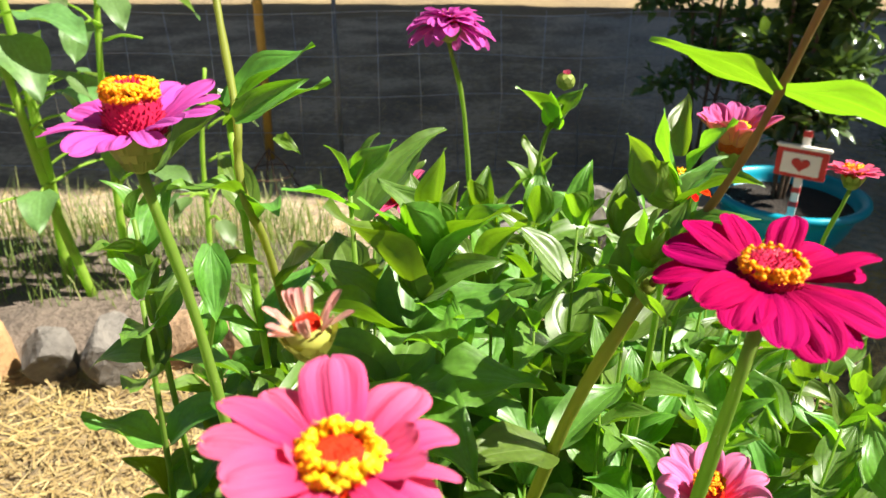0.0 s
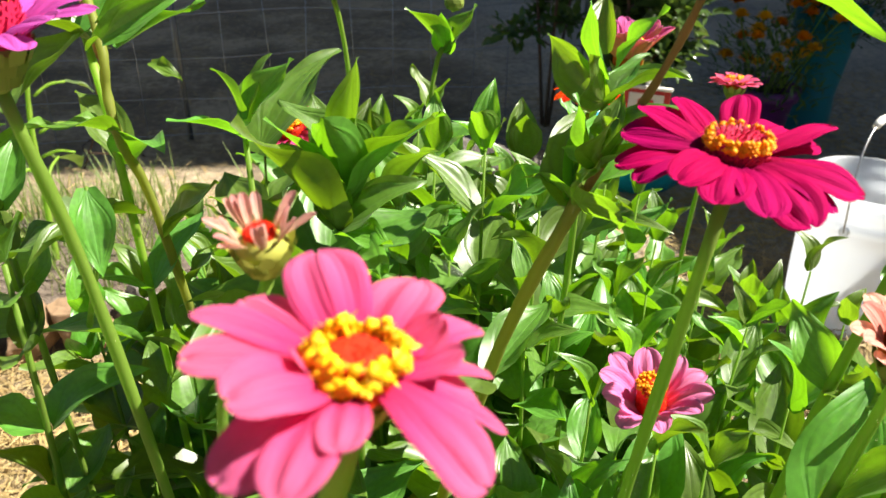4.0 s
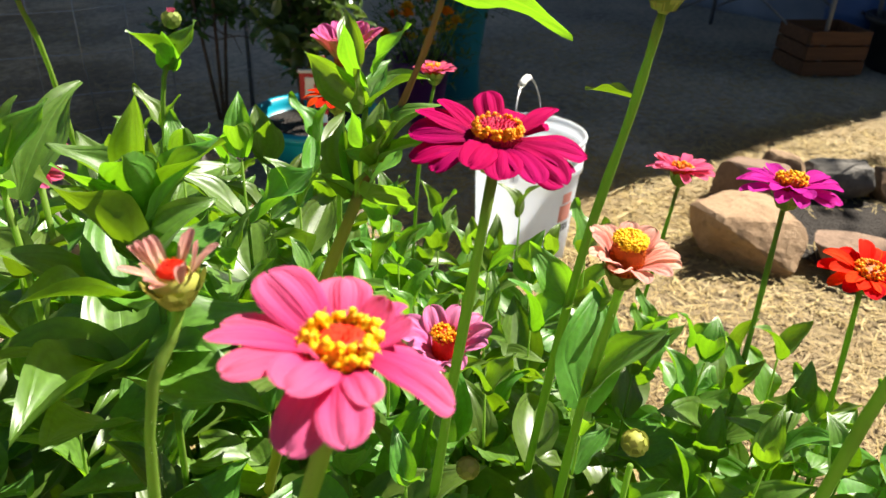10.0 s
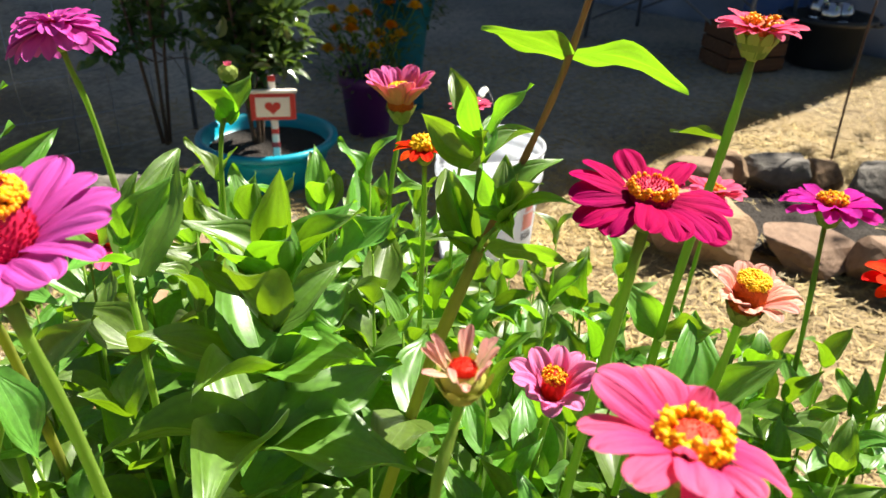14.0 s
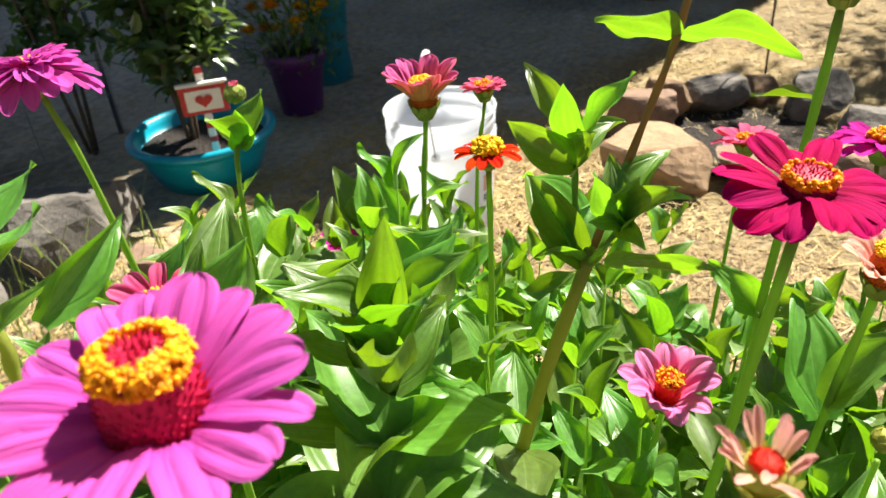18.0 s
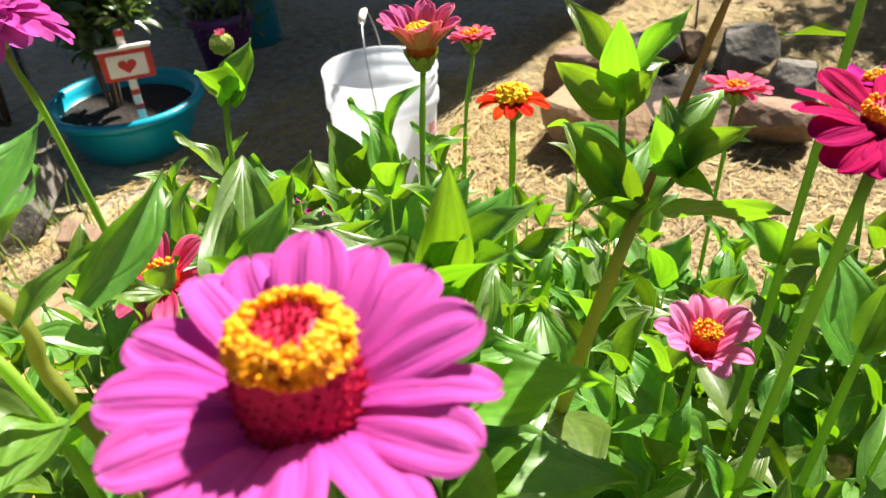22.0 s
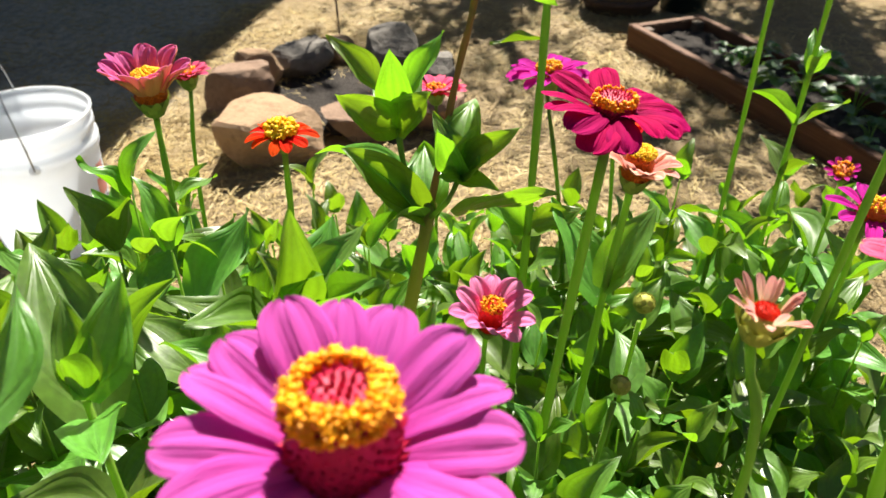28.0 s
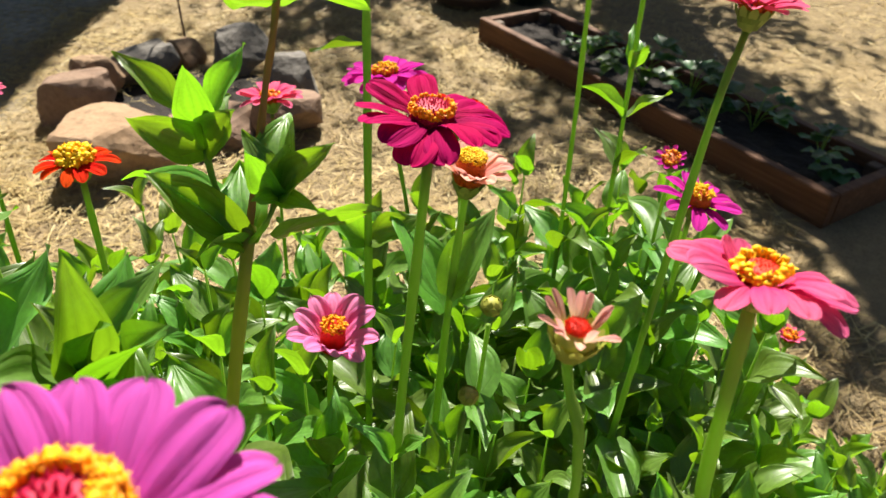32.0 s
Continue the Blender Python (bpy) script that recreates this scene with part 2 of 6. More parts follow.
def ground_material():
    k = Mat("strawy_ground", (0.3, 0.22, 0.12), 0.95, spec=0.15)
    n1, n2, n3 = k.noise(1.1, 5), k.noise(28, 6, 0.7), k.noise(150, 4, 0.7)
    c = k.ramp(n1, [(0.32, (0.20, 0.155, 0.105)), (0.52, (0.28, 0.21, 0.12)), (0.72, (0.35, 0.265, 0.145))])
    c = k.mix(k.ramp(n2, [(0.42, (0, 0, 0)), (0.66, (0.75, 0.75, 0.75))]), c, (0.41, 0.315, 0.17))
    c = k.mix(k.ramp(n3, [(0.52, (0, 0, 0)), (0.70, (0.7, 0.7, 0.7))]), c, (0.11, 0.085, 0.06))
    # grey gravel beyond the straw, paled to brighten the shade; palest stop paints dapples
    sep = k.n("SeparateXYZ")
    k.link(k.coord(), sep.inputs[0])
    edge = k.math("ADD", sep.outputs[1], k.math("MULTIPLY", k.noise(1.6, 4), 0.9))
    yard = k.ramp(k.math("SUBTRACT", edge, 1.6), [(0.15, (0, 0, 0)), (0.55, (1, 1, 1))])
    lifted_gravel = k.ramp(k.math("ADD", k.math("MULTIPLY", n2, 0.6), k.math("MULTIPLY", n1, 0.5)), [(0.38, (0.15, 0.14, 0.115)), (0.50, (0.34, 0.32, 0.27)), (0.66, (0.60, 0.54, 0.43))])
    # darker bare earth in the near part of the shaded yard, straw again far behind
    # the darkness is partly painted shade, the palest stop painted sun dapples
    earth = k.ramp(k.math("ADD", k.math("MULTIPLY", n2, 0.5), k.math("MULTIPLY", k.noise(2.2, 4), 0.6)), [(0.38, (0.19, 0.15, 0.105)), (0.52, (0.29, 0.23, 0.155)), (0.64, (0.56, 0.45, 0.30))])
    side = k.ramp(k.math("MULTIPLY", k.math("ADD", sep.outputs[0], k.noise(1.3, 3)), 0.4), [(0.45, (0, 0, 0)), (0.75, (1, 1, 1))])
    lifted_gravel = k.mix(side, earth, lifted_gravel)
    c = k.mix(k.math("MULTIPLY", yard, k.math("LESS_THAN", edge, 7.0)), c, lifted_gravel)
    k.color(c)
    k.bump(k.math("ADD", n2, n3), 0.7, 0.02)
    return k.m


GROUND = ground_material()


def straw_material():
    k = Mat("dry_straw", (0.55, 0.42, 0.2), 0.6, spec=0.35)
    c = k.ramp(k.rand(0, 1, True), [(0.0, (0.27, 0.19, 0.075)), (0.35, (0.45, 0.335, 0.13)), (0.75, (0.59, 0.46, 0.19)), (1.0, (0.70, 0.59, 0.29))])
    c = k.mix(k.math("MULTIPLY", k.noise(90, 3), 0.35), c, (0.30, 0.21, 0.09))
    c = k.mix(k.ramp(k.noise(4.5, 4), [(0.42, (0, 0, 0)), (0.62, (0.6, 0.6, 0.6))]), c, (0.25, 0.17, 0.085))
    k.color(c)
    k.thin(0.15, (0.6, 0.42, 0.15))
    return k.m


STRAW = straw_material()
SOIL = plain("dark_potting_soil", (0.022, 0.016, 0.012), 0.95, vary=0.6, scale=70, bump=0.9, dist=0.02).m
SOIL_GREY = plain("grey_bed_soil", (0.13, 0.10, 0.078), 0.95, vary=0.55, scale=50, bump=0.9, dist=0.02).m
TEAL = plain("teal_plastic", (0.0, 0.30, 0.42), 0.35, vary=0.12, scale=14, bump=0.04).m
TEAL_DARK = plain("teal_glaze", (0.005, 0.16, 0.22), 0.3, vary=0.2, scale=10, bump=0.05).m
PURPLE_POT = plain("purple_plastic", (0.10, 0.018, 0.16), 0.4, vary=0.2, scale=12, bump=0.05).m
WIRE = plain("galvanised_wire", (0.45, 0.46, 0.48), 0.4, 0.8, vary=0.2).m
RUST = plain("rusty_rod", (0.10, 0.06, 0.04), 0.8, 0.3, vary=0.4).m
GRIP = plain("white_grip", (0.82, 0.82, 0.80), 0.4, vary=0.05, bump=0.05).m
CREAM = plain("white_painted_wood", (0.78, 0.75, 0.70), 0.5, vary=0.08, scale=60, bump=0.15).m
RED_PAINT = plain("red_paint", (0.50, 0.02, 0.025), 0.45, vary=0.12, scale=60, bump=0.1).m
BLACK_PLASTIC = plain("black_plastic", (0.02, 0.021, 0.024), 0.4, vary=0.3, scale=12, bump=0.05).m
BLUE_PLASTIC = plain("blue_plastic", (0.03, 0.09, 0.28), 0.45, vary=0.2, scale=12, bump=0.05).m
TIN = plain("shiny_tin", (0.6, 0.6, 0.62), 0.18, 1.0, vary=0.1, bump=0.1).m
BAMBOO = plain("yellow_cane", (0.52, 0.30, 0.05), 0.5, vary=0.25, scale=40, bump=0.15).m
INK = plain("dark_print", (0.06, 0.06, 0.07), 0.5, vary=0.2).m
INK_RED = plain("faded_red_print", (0.72, 0.30, 0.28), 0.5, vary=0.12).m
METAL_GREY = plain("grey_painted_steel", (0.16, 0.17, 0.19), 0.45, 0.4, vary=0.2).m


def wood_material(name, a, b):
    k = Mat(name, a, 0.7, spec=0.3)
    mp = k.n("Mapping")
    k.link(k.coord(), mp.inputs["Vector"])
    mp.inputs["Scale"].default_value = (3, 60, 60)
    g = k.noise(1.0, 6, 0.65, vec=mp.outputs[0], distort=0.6)
    w = k.noise(6.0, 4)
    c = k.ramp(g, [(0.3, tuple(v * 0.6 for v in a)), (0.55, a), (0.75, b)])
    k.color(k.mix(k.math("MULTIPLY", w, 0.45), c, tuple(v * 0.5 for v in a)))
    k.bump(g, 0.4, 0.003)
    return k.m


WOOD = wood_material("weathered_red_cedar", (0.15, 0.066, 0.030), (0.24, 0.125, 0.065))
WOOD_DARK = wood_material("dark_weathered_wood", (0.13, 0.085, 0.055), (0.20, 0.14, 0.09))


def bucket_material():
    k = Mat("translucent_white_plastic", (0.80, 0.80, 0.79), 0.38, spec=0.45)
    n = k.noise(16, 4)
    k.color(k.ramp(n, [(0.3, (0.80, 0.82, 0.86)), (0.7, (0.86, 0.88, 0.91))]))
    k.bump(k.noise(6, 3), 0.06, 0.004)
    k.thin(0.58, (0.86, 0.89, 0.93))
    return k.m


BUCKET = bucket_material()


def siding_material():
    k = Mat("blue_grey_siding", (0.22, 0.27, 0.36), 0.7, spec=0.3)
    k.color(k.ramp(k.noise(3, 5), [(0.3, (0.17, 0.21, 0.29)), (0.7, (0.27, 0.32, 0.42))]))
    k.bump(k.noise(60, 4), 0.2, 0.004)
    return k.m


SIDING = siding_material()
ROOFING = plain("grey_shingle", (0.12, 0.11, 0.11), 0.9, vary=0.4, scale=20, bump=0.4).m


# ---- mesh helpers ----
def finish(bm, name, mats, smooth=True):
    me = bpy.data.meshes.new(name)
    bm.to_mesh(me)
    bm.free()
    for m in (mats if isinstance(mats, (list, tuple)) else [mats]):
        me.materials.append(m)
    if smooth:
        me.polygons.foreach_set("use_smooth", [True] * len(me.polygons))
    return me


def put(name, me, parent=None, m=None, label=""):
    """Link a mesh as one object, as a part under parent where one is given."""
    ob = new(name, me)
    ob.parent = parent
    if m is not None:
        ob.matrix_basis = m
    return tagged(ob, label)


def part(name, bm, material, parent, label="", smooth=True, m=None):
    return put(name, finish(bm, name, material, smooth), parent, m, label)


def thing(name, at, label, category, group="", kind=""):
    ob = new(name)
    ob.empty_display_size = 0.05
    ob.location = at
    return tagged(ob, label, category, group, kind)


def basis(origin, y, z, scale=1.0, xscale=1.0):
    """A pose whose y axis runs along y and whose z axis leans to z."""
    y = Vector(y).normalized()
    x = y.cross(Vector(z))
    if x.length < 1e-5:
        x = y.cross(Vector((0.3, 1, 0.2)))
    x.normalize()
    z = x.cross(y)
    m = Matrix((x * scale * xscale, y * scale, z * scale)).transposed().to_4x4()
    m.translation = origin
    return m


def tube(bm, pts, radii, sides=8, cap=True):
    """A tube along pts."""
    pts = [Vector(p) for p in pts]
    rings = []
    ref = Vector((0.31, 0.95, 0.05))
    for i, p in enumerate(pts):
        d = (pts[min(i + 1, len(pts) - 1)] - pts[max(i - 1, 0)]).normalized()
        a = d.cross(ref)
        if a.length < 0.05:
            a = d.cross(Vector((1, 0.1, 0)))
        a.normalize()
        b = d.cross(a)
        r = radii[i] if isinstance(radii, (list, tuple)) else radii
        rings.append([bm.verts.new(p + (a * math.cos(t) + b * math.sin(t)) * r) for t in [2 * math.pi * k / sides for k in range(sides)]])
    for r0, r1 in zip(rings, rings[1:]):
        for k in range(sides):
            bm.faces.new((r0[k], r0[(k + 1) % sides], r1[(k + 1) % sides], r1[k]))
    if cap:
        bm.faces.new(rings[0][::-1])
        bm.faces.new(rings[-1])
    return rings


def smooth_path(pts, n=5):
    """Catmull-Rom through pts."""
    pts = [Vector(p) for p in pts]
    ext = [pts[0] * 2 - pts[1]] + pts + [pts[-1] * 2 - pts[-2]]
    out = []
    for i in range(1, len(ext) - 2):
        p0, p1, p2, p3 = ext[i - 1:i + 3]
        for k in range(n):
            t = k / n
            out.append(0.5 * (2 * p1 + (p2 - p0) * t + (2 * p0 - 5 * p1 + 4 * p2 - p3) * t * t + (3 * p1 - p0 - 3 * p2 + p3) * t ** 3))
    out.append(pts[-1])
    return out


def lathe(bm, profile, sides=32, center=(0, 0, 0)):
    """A surface of revolution round z; profile is (radius, z) rows."""
    c = Vector(center)
    rings = []
    for r, z in profile:
        rings.append([bm.verts.new(c + Vector((r * math.cos(2 * math.pi * k / sides), r * math.sin(2 * math.pi * k / sides), z))) for k in range(sides)])
    for r0, r1 in zip(rings, rings[1:]):
        for k in range(sides):
            bm.faces.new((r0[k], r0[(k + 1) % sides], r1[(k + 1) % sides], r1[k]))
    return rings


def box(bm, size, m=None, bevel=0.0):
    made = bmesh.ops.create_cube(bm, size=1.0)["verts"]
    bmesh.ops.scale(bm, vec=size, verts=made)
    if bevel:
        edges = list({e for v in made for e in v.link_edges})
        made = list({v for f in bmesh.ops.bevel(bm, geom=edges, offset=bevel, segments=2, affect="EDGES")["faces"] for v in f.verts} | {v for v in made if v.is_valid})
    if m is not None:
        bmesh.ops.transform(bm, matrix=m, verts=[v for v in made if v.is_valid])


# ---- leaves and petals, each drawn one unit long from the base along y ----
def blade(width, bend, fold, wave, outline, rows, cols, seed, chord=True, mats=None, name="leaf", groove=0.0, notch=0.0, twist=0.0, back=0.0, ease=1.0):
    rnd = random.Random(seed)
    ph, fr = rnd.uniform(0, 6.28), rnd.uniform(7, 11)
    grid, y, z = [], 0.0, 0.0
    spine = []
    share = [1 - (1 - i / rows) ** ease for i in range(rows + 1)]
    for i in range(rows + 1):
        v = share[i]
        spine.append((y, z))
        a = bend * (v ** 1.2)
        step = share[min(i + 1, rows)] - v
        y += math.cos(a) * step
        z += math.sin(a) * step
    ey, ez = spine[-1]
    ln = math.hypot(ey, ez) if chord else 1.0
    tilt = math.atan2(ez, ey) if chord else 0.0
    bm = bmesh.new()
    uvl = bm.loops.layers.uv.new("UVMap")
    for i in range(rows + 1):
        v = share[i]
        w = width * outline(v)
        sy, sz = spine[i]
        row = []
        for j in range(cols + 1):
            u = -1 + 2 * j / cols
            lift = fold * (0.45 * abs(u) + 0.55 * u * u) * w + wave * math.sin(fr * v + ph + (1.3 if u > 0 else 0)) * u * u * min(1, v * 3) * width
            lift += groove * math.cos(u * 7.5) * w * math.sin(min(1, v * 1.3) * math.pi * 0.5)
            tip_back = notch * math.exp(-(u / 0.35) ** 2) * (v ** 12)
            x, yy, zz = u * w, sy - tip_back, sz + lift
            x, zz = x * math.cos(twist * v) - (zz - sz) * math.sin(twist * v), sz + x * math.sin(twist * v) + (zz - sz) * math.cos(twist * v)
            c, s = math.cos(-tilt), math.sin(-tilt)
            row.append(((x / ln, (yy * c - zz * s) / ln, (yy * s + zz * c) / ln), (j / cols, v)))
        grid.append(row)

    def sheet(drop, flip, slot):
        vs = [[bm.verts.new((p[0], p[1], p[2] - drop)) for p, _ in row] for row in grid]
        for i in range(rows):
            for j in range(cols):
                q = [(i, j), (i, j + 1), (i + 1, j + 1), (i + 1, j)]
                f = bm.faces.new([vs[a][b] for a, b in (q[::-1] if flip else q)])
                f.material_index = slot
                f.smooth = True
                for lp, (a, b) in zip(f.loops, q[::-1] if flip else q):
                    lp[uvl].uv = grid[a][b][1]
    sheet(0, False, 0)
    if back:
        sheet(back, True, 1)
    return finish(bm, name, mats)


def leaf_outline(v):
    rise = 0.42 + 0.58 * math.sin(math.pi * 0.5 * min(1.0, v / 0.34))
    return 0.84 * rise * (1 - max(0.0, (v - 0.30) / 0.70) ** 1.85) + 0.006


def petal_outline(v):
    """Narrow claw, blade broadest past the middle, blunt round tip."""
    rise = 0.40 + 0.60 * math.sin(math.pi * 0.5 * min(1.0, v / 0.62)) ** 1.1
    return rise * math.sqrt(max(0.010, 1 - max(0.0, (v - 0.64) / 0.362) ** 2.7))


LEAVES, YOUNG = [], []
for s in range(14):
    args = (R.uniform(0.255, 0.345), -1.35 + 0.12 * s, R.uniform(0.25, 0.85), R.uniform(0.08, 0.28), leaf_outline, 12, 10, s)
    tw = R.uniform(-0.35, 0.35)
    LEAVES.append(blade(*args, mats=LEAF, name="leaf", twist=tw, groove=0.06))
    YOUNG.append(blade(*args, mats=LEAF_YOUNG, name="leaf", twist=tw, groove=0.06))
FLAT = [blade(0.27 + 0.02 * s, -0.7 + 0.3 * s, 0.10, 0.16, leaf_outline, 12, 10, 30 + s, mats=LEAF_YOUNG, name="leaf", groove=0.09) for s in range(3)]
BROAD = [blade(0.42, R.uniform(-0.8, -0.2), 0.2, 0.14, leaf_outline, 9, 8, 40 + s, mats=LEAF_BROAD, name="leaf") for s in range(4)]


def add_leaf(parent, origin, base, tip, up=(0, 0, 1), variant=None, wide=1.0, young=False, meshes=None, label=""):
    """One leaf from base to tip, in world metres, under a plant that stands at origin."""
    base, tip = Vector(base), Vector(tip)
    pool = meshes or (YOUNG if young else LEAVES)
    me = pool[(R.randrange(len(pool)) if variant is None else variant) % len(pool)]
    d = tip - base
    return put("leaf", me, parent, basis(base - Vector(origin), d, up, d.length, wide * 0.9), label)


def hairs(stalk, path, radii):
    """Fine pale bristles along the upper part of a stem."""
    rnd = random.Random(len(path) * 7 + int(path[-1].z * 1e4))
    bm = bmesh.new()
    for i in range(len(path) * 2 // 3, len(path) - 1):
        d = path[i + 1] - path[i]
        side = d.normalized().orthogonal()
        for k in range(int(d.length / 0.0006)):
            out = Matrix.Rotation(rnd.uniform(0, 6.283), 3, d) @ side
            p = path[i] + d * rnd.random() + out * radii[i] * 0.95
            t = d.normalized().cross(out) * 0.00003
            e = p + out * rnd.uniform(0.0003, 0.0009) + d.normalized() * rnd.uniform(-0.0002, 0.0005)
            bm.faces.new([bm.verts.new(q) for q in (p - t, p + t, e)])
    tagged(part("hairs", bm, HAIR, stalk, "fine pale bristles", False), kind="stuff")


def stem_part(parent, origin, pts, r0, r1, material=STEM, name="stem", n=5, sides=8, hairy=False):
    bm = bmesh.new()
    path = smooth_path([Vector(p) - Vector(origin) for p in pts], n)
    k = len(path)
    radii = [r0 + (r1 - r0) * i / (k - 1) + 0.00025 * math.sin(i * 2.1) for i in range(k)]
    tube(bm, path, radii, sides)
    stalk = part(name, bm, material, parent)
    if hairy:
        hairs(stalk, path, radii)
    return stalk


# ---- blooms ----
PETALS = {}


def petal_mesh(material, width, bend, cup, seed, back=None, fine=True, chord=False):
    key = (material.name, round(width, 2), round(bend, 2), round(cup, 2), seed, back.name if back else "", fine, chord)
    if key not in PETALS:
        PETALS[key] = blade(width, bend, cup, 0.07, petal_outline, 12 if fine else 7, 14 if fine else 6, seed, chord=chord, mats=[material, back] if back else material,
                            name="petal", groove=0.11, notch=0.05, twist=random.Random(seed).uniform(-0.12, 0.12), back=0.012 if back else 0.0, ease=1.7)
    return PETALS[key]


GOLD = (1 + 5 ** 0.5) / 2
BEAD = [Vector(v).normalized() for v in [(-1, GOLD, 0), (1, GOLD, 0), (-1, -GOLD, 0), (1, -GOLD, 0), (0, -1, GOLD), (0, 1, GOLD), (0, -1, -GOLD), (0, 1, -GOLD), (GOLD, 0, -1), (GOLD, 0, 1), (-GOLD, 0, -1), (-GOLD, 0, 1)]]
BEAD_FACES = [(0, 11, 5), (0, 5, 1), (0, 1, 7), (0, 7, 10), (0, 10, 11), (1, 5, 9), (5, 11, 4), (11, 10, 2), (10, 7, 6), (7, 1, 8), (3, 9, 4), (3, 4, 2), (3, 2, 6), (3, 6, 8), (3, 8, 9), (4, 9, 5), (2, 4, 11), (6, 2, 10), (8, 6, 7), (9, 8, 1)]


def floret(bm, m, size, rnd):
    """A small tubular floret: a neck with a fat knob and a few curled lobes."""
    n = 5
    low = [bm.verts.new(m @ Vector((0.35 * size * math.cos(6.283 * k / n), 0.35 * size * math.sin(6.283 * k / n), -size * 2.0))) for k in range(n)]
    mid = [bm.verts.new(m @ Vector((0.50 * size * math.cos(6.283 * k / n), 0.50 * size * math.sin(6.283 * k / n), 0))) for k in range(n)]
    for k in range(n):
        bm.faces.new((low[k], low[(k + 1) % n], mid[(k + 1) % n], mid[k]))
    vs = [bm.verts.new(m @ (v * size * rnd.uniform(0.75, 1.15))) for v in BEAD]
    for q in BEAD_FACES:
        bm.faces.new([vs[i] for i in q])
    for k in range(2):
        a = rnd.uniform(0, 6.283)
        c, s = math.cos(a), math.sin(a)
        bm.faces.new([bm.verts.new(m @ (Vector(p) * size)) for p in ((c * 0.6 - s * 0.4, s * 0.6 + c * 0.4, 0.3), (c * 0.6 + s * 0.4, s * 0.6 - c * 0.4, 0.3), (c * 1.7, s * 1.7, 0.75))])


def bloom(plant, origin, at, axis, radius, petals, material, lift=12, rows=1, disc=(0.010, 0.010), disc_mat=DISC_RED, florets=40, ring=(0.35, 1.0),
          back=None, width=0.25, bend=-0.25, cup=0.35, seed=0, fine=True, calyx=CALYX, jitter=7.0, floret_size=0.0018, spike=0.55, toward=None, tilt=0.0, core=1.0, floret_mat=FLORET, layout=()):
    """A zinnia head: calyx with its petals, disc and florets, facing along axis."""
    rnd = random.Random(seed)
    z = Vector(axis).normalized()
    m = Matrix.Translation(Vector(at) - Vector(origin)) @ z.to_track_quat("Z", "Y").to_matrix().to_4x4() @ pose(0, 0, 0, 0, 0, rnd.uniform(0, 360))
    dr, dh = disc
    # calyx: overlapping green bracts round a cup
    bm = bmesh.new()
    cz = dr * 1.45
    lathe(bm, [(0.0021, -cz), (dr * 0.50, -cz * 0.72), (dr * 0.80, -cz * 0.38), (dr * 0.98, -cz * 0.05), (dr * 0.55, 0.002)], 16)
    for tier in range(3):
        n = 10
        for k in range(n):
            a = 6.283 * (k + 0.5 * (tier % 2)) / n
            zc = cz * (-0.72 + 0.25 * tier)
            rr = dr * (0.56 + 0.20 * tier)
            c = Vector((math.cos(a) * rr, math.sin(a) * rr, zc))
            t = Vector((-math.sin(a), math.cos(a), 0))
            u = Vector((math.cos(a) * 0.45, math.sin(a) * 0.45, 1)).normalized()
            o = Vector((math.cos(a), math.sin(a), -0.2)) * 0.0007
            w, h = dr * 0.30, cz * 0.36
            vs = [bm.verts.new(c + o + t * x * w + u * y * h) for x, y in ((-0.8, -0.4), (0.8, -0.4), (1, 0.4), (0.5, 0.9), (0, 1.05), (-0.5, 0.9), (-1, 0.4))]
            bm.faces.new(vs)
    head = part("flower_head", bm, calyx, plant, m=m)
    # petals, laid out one by one where they differ: azimuth and rise in degrees, reach in millimetres, relative width, curl
    flat = m.to_3x3().inverted()
    for k, (az, rise, reach, wide, curl) in enumerate(layout):
        tip = flat @ (Vector((math.cos(radians(az)) * math.cos(radians(rise)), math.sin(radians(az)) * math.cos(radians(rise)), math.sin(radians(rise)))) * reach * 0.001)
        turn = math.degrees(math.atan2(-tip.x, tip.y))
        out, base = math.hypot(tip.x, tip.y), dr * 0.72
        el = math.degrees(math.atan2(tip.z - 0.001, out - base))
        me = petal_mesh(material, width * wide, bend * curl, cup, k % 5, back, fine, True)
        put("petal", me, head, pose(0, 0, 0, 0, 0, turn) @ pose(0, base, 0.0006 + 0.0007 * (k % 3), el, rnd.uniform(-15, 15), rnd.uniform(-3, 3)) @ Matrix.Scale(math.hypot(out - base, tip.z - 0.001), 4))
    # petals in even rows
    total = 0 if layout else petals * rows
    for k in range(total):
        row, i = divmod(k, petals)
        a = 360.0 * (i + 0.5 * (row % 2)) / petals + rnd.uniform(-jitter, jitter)
        ln = (radius - dr * 0.72) * (1 - 0.16 * row) * rnd.uniform(0.92, 1.06)
        el = lift + row * 13 + rnd.uniform(-jitter, jitter) * 0.9
        if toward is not None:
            out = m.to_3x3() @ Vector((-math.sin(radians(a)), math.cos(radians(a)), 0))
            el += tilt * out.dot(Vector(toward).normalized())
        me = petal_mesh(material, width * (1 + 0.1 * (k % 3 - 1)), bend + 0.18 * ((k * 7) % 3 - 1), cup, k % 4, back, fine)
        pm = pose(0, 0, 0, 0, 0, a) @ pose(0, dr * 0.72, 0.0006 + 0.0016 * row + 0.0005 * (k % 2), el, rnd.uniform(-9, 9), rnd.uniform(-4, 4)) @ Matrix.Scale(ln, 4)
        put("petal", me, head, pm)
    # disc: a dome of small scales
    bm = bmesh.new()
    dr *= core
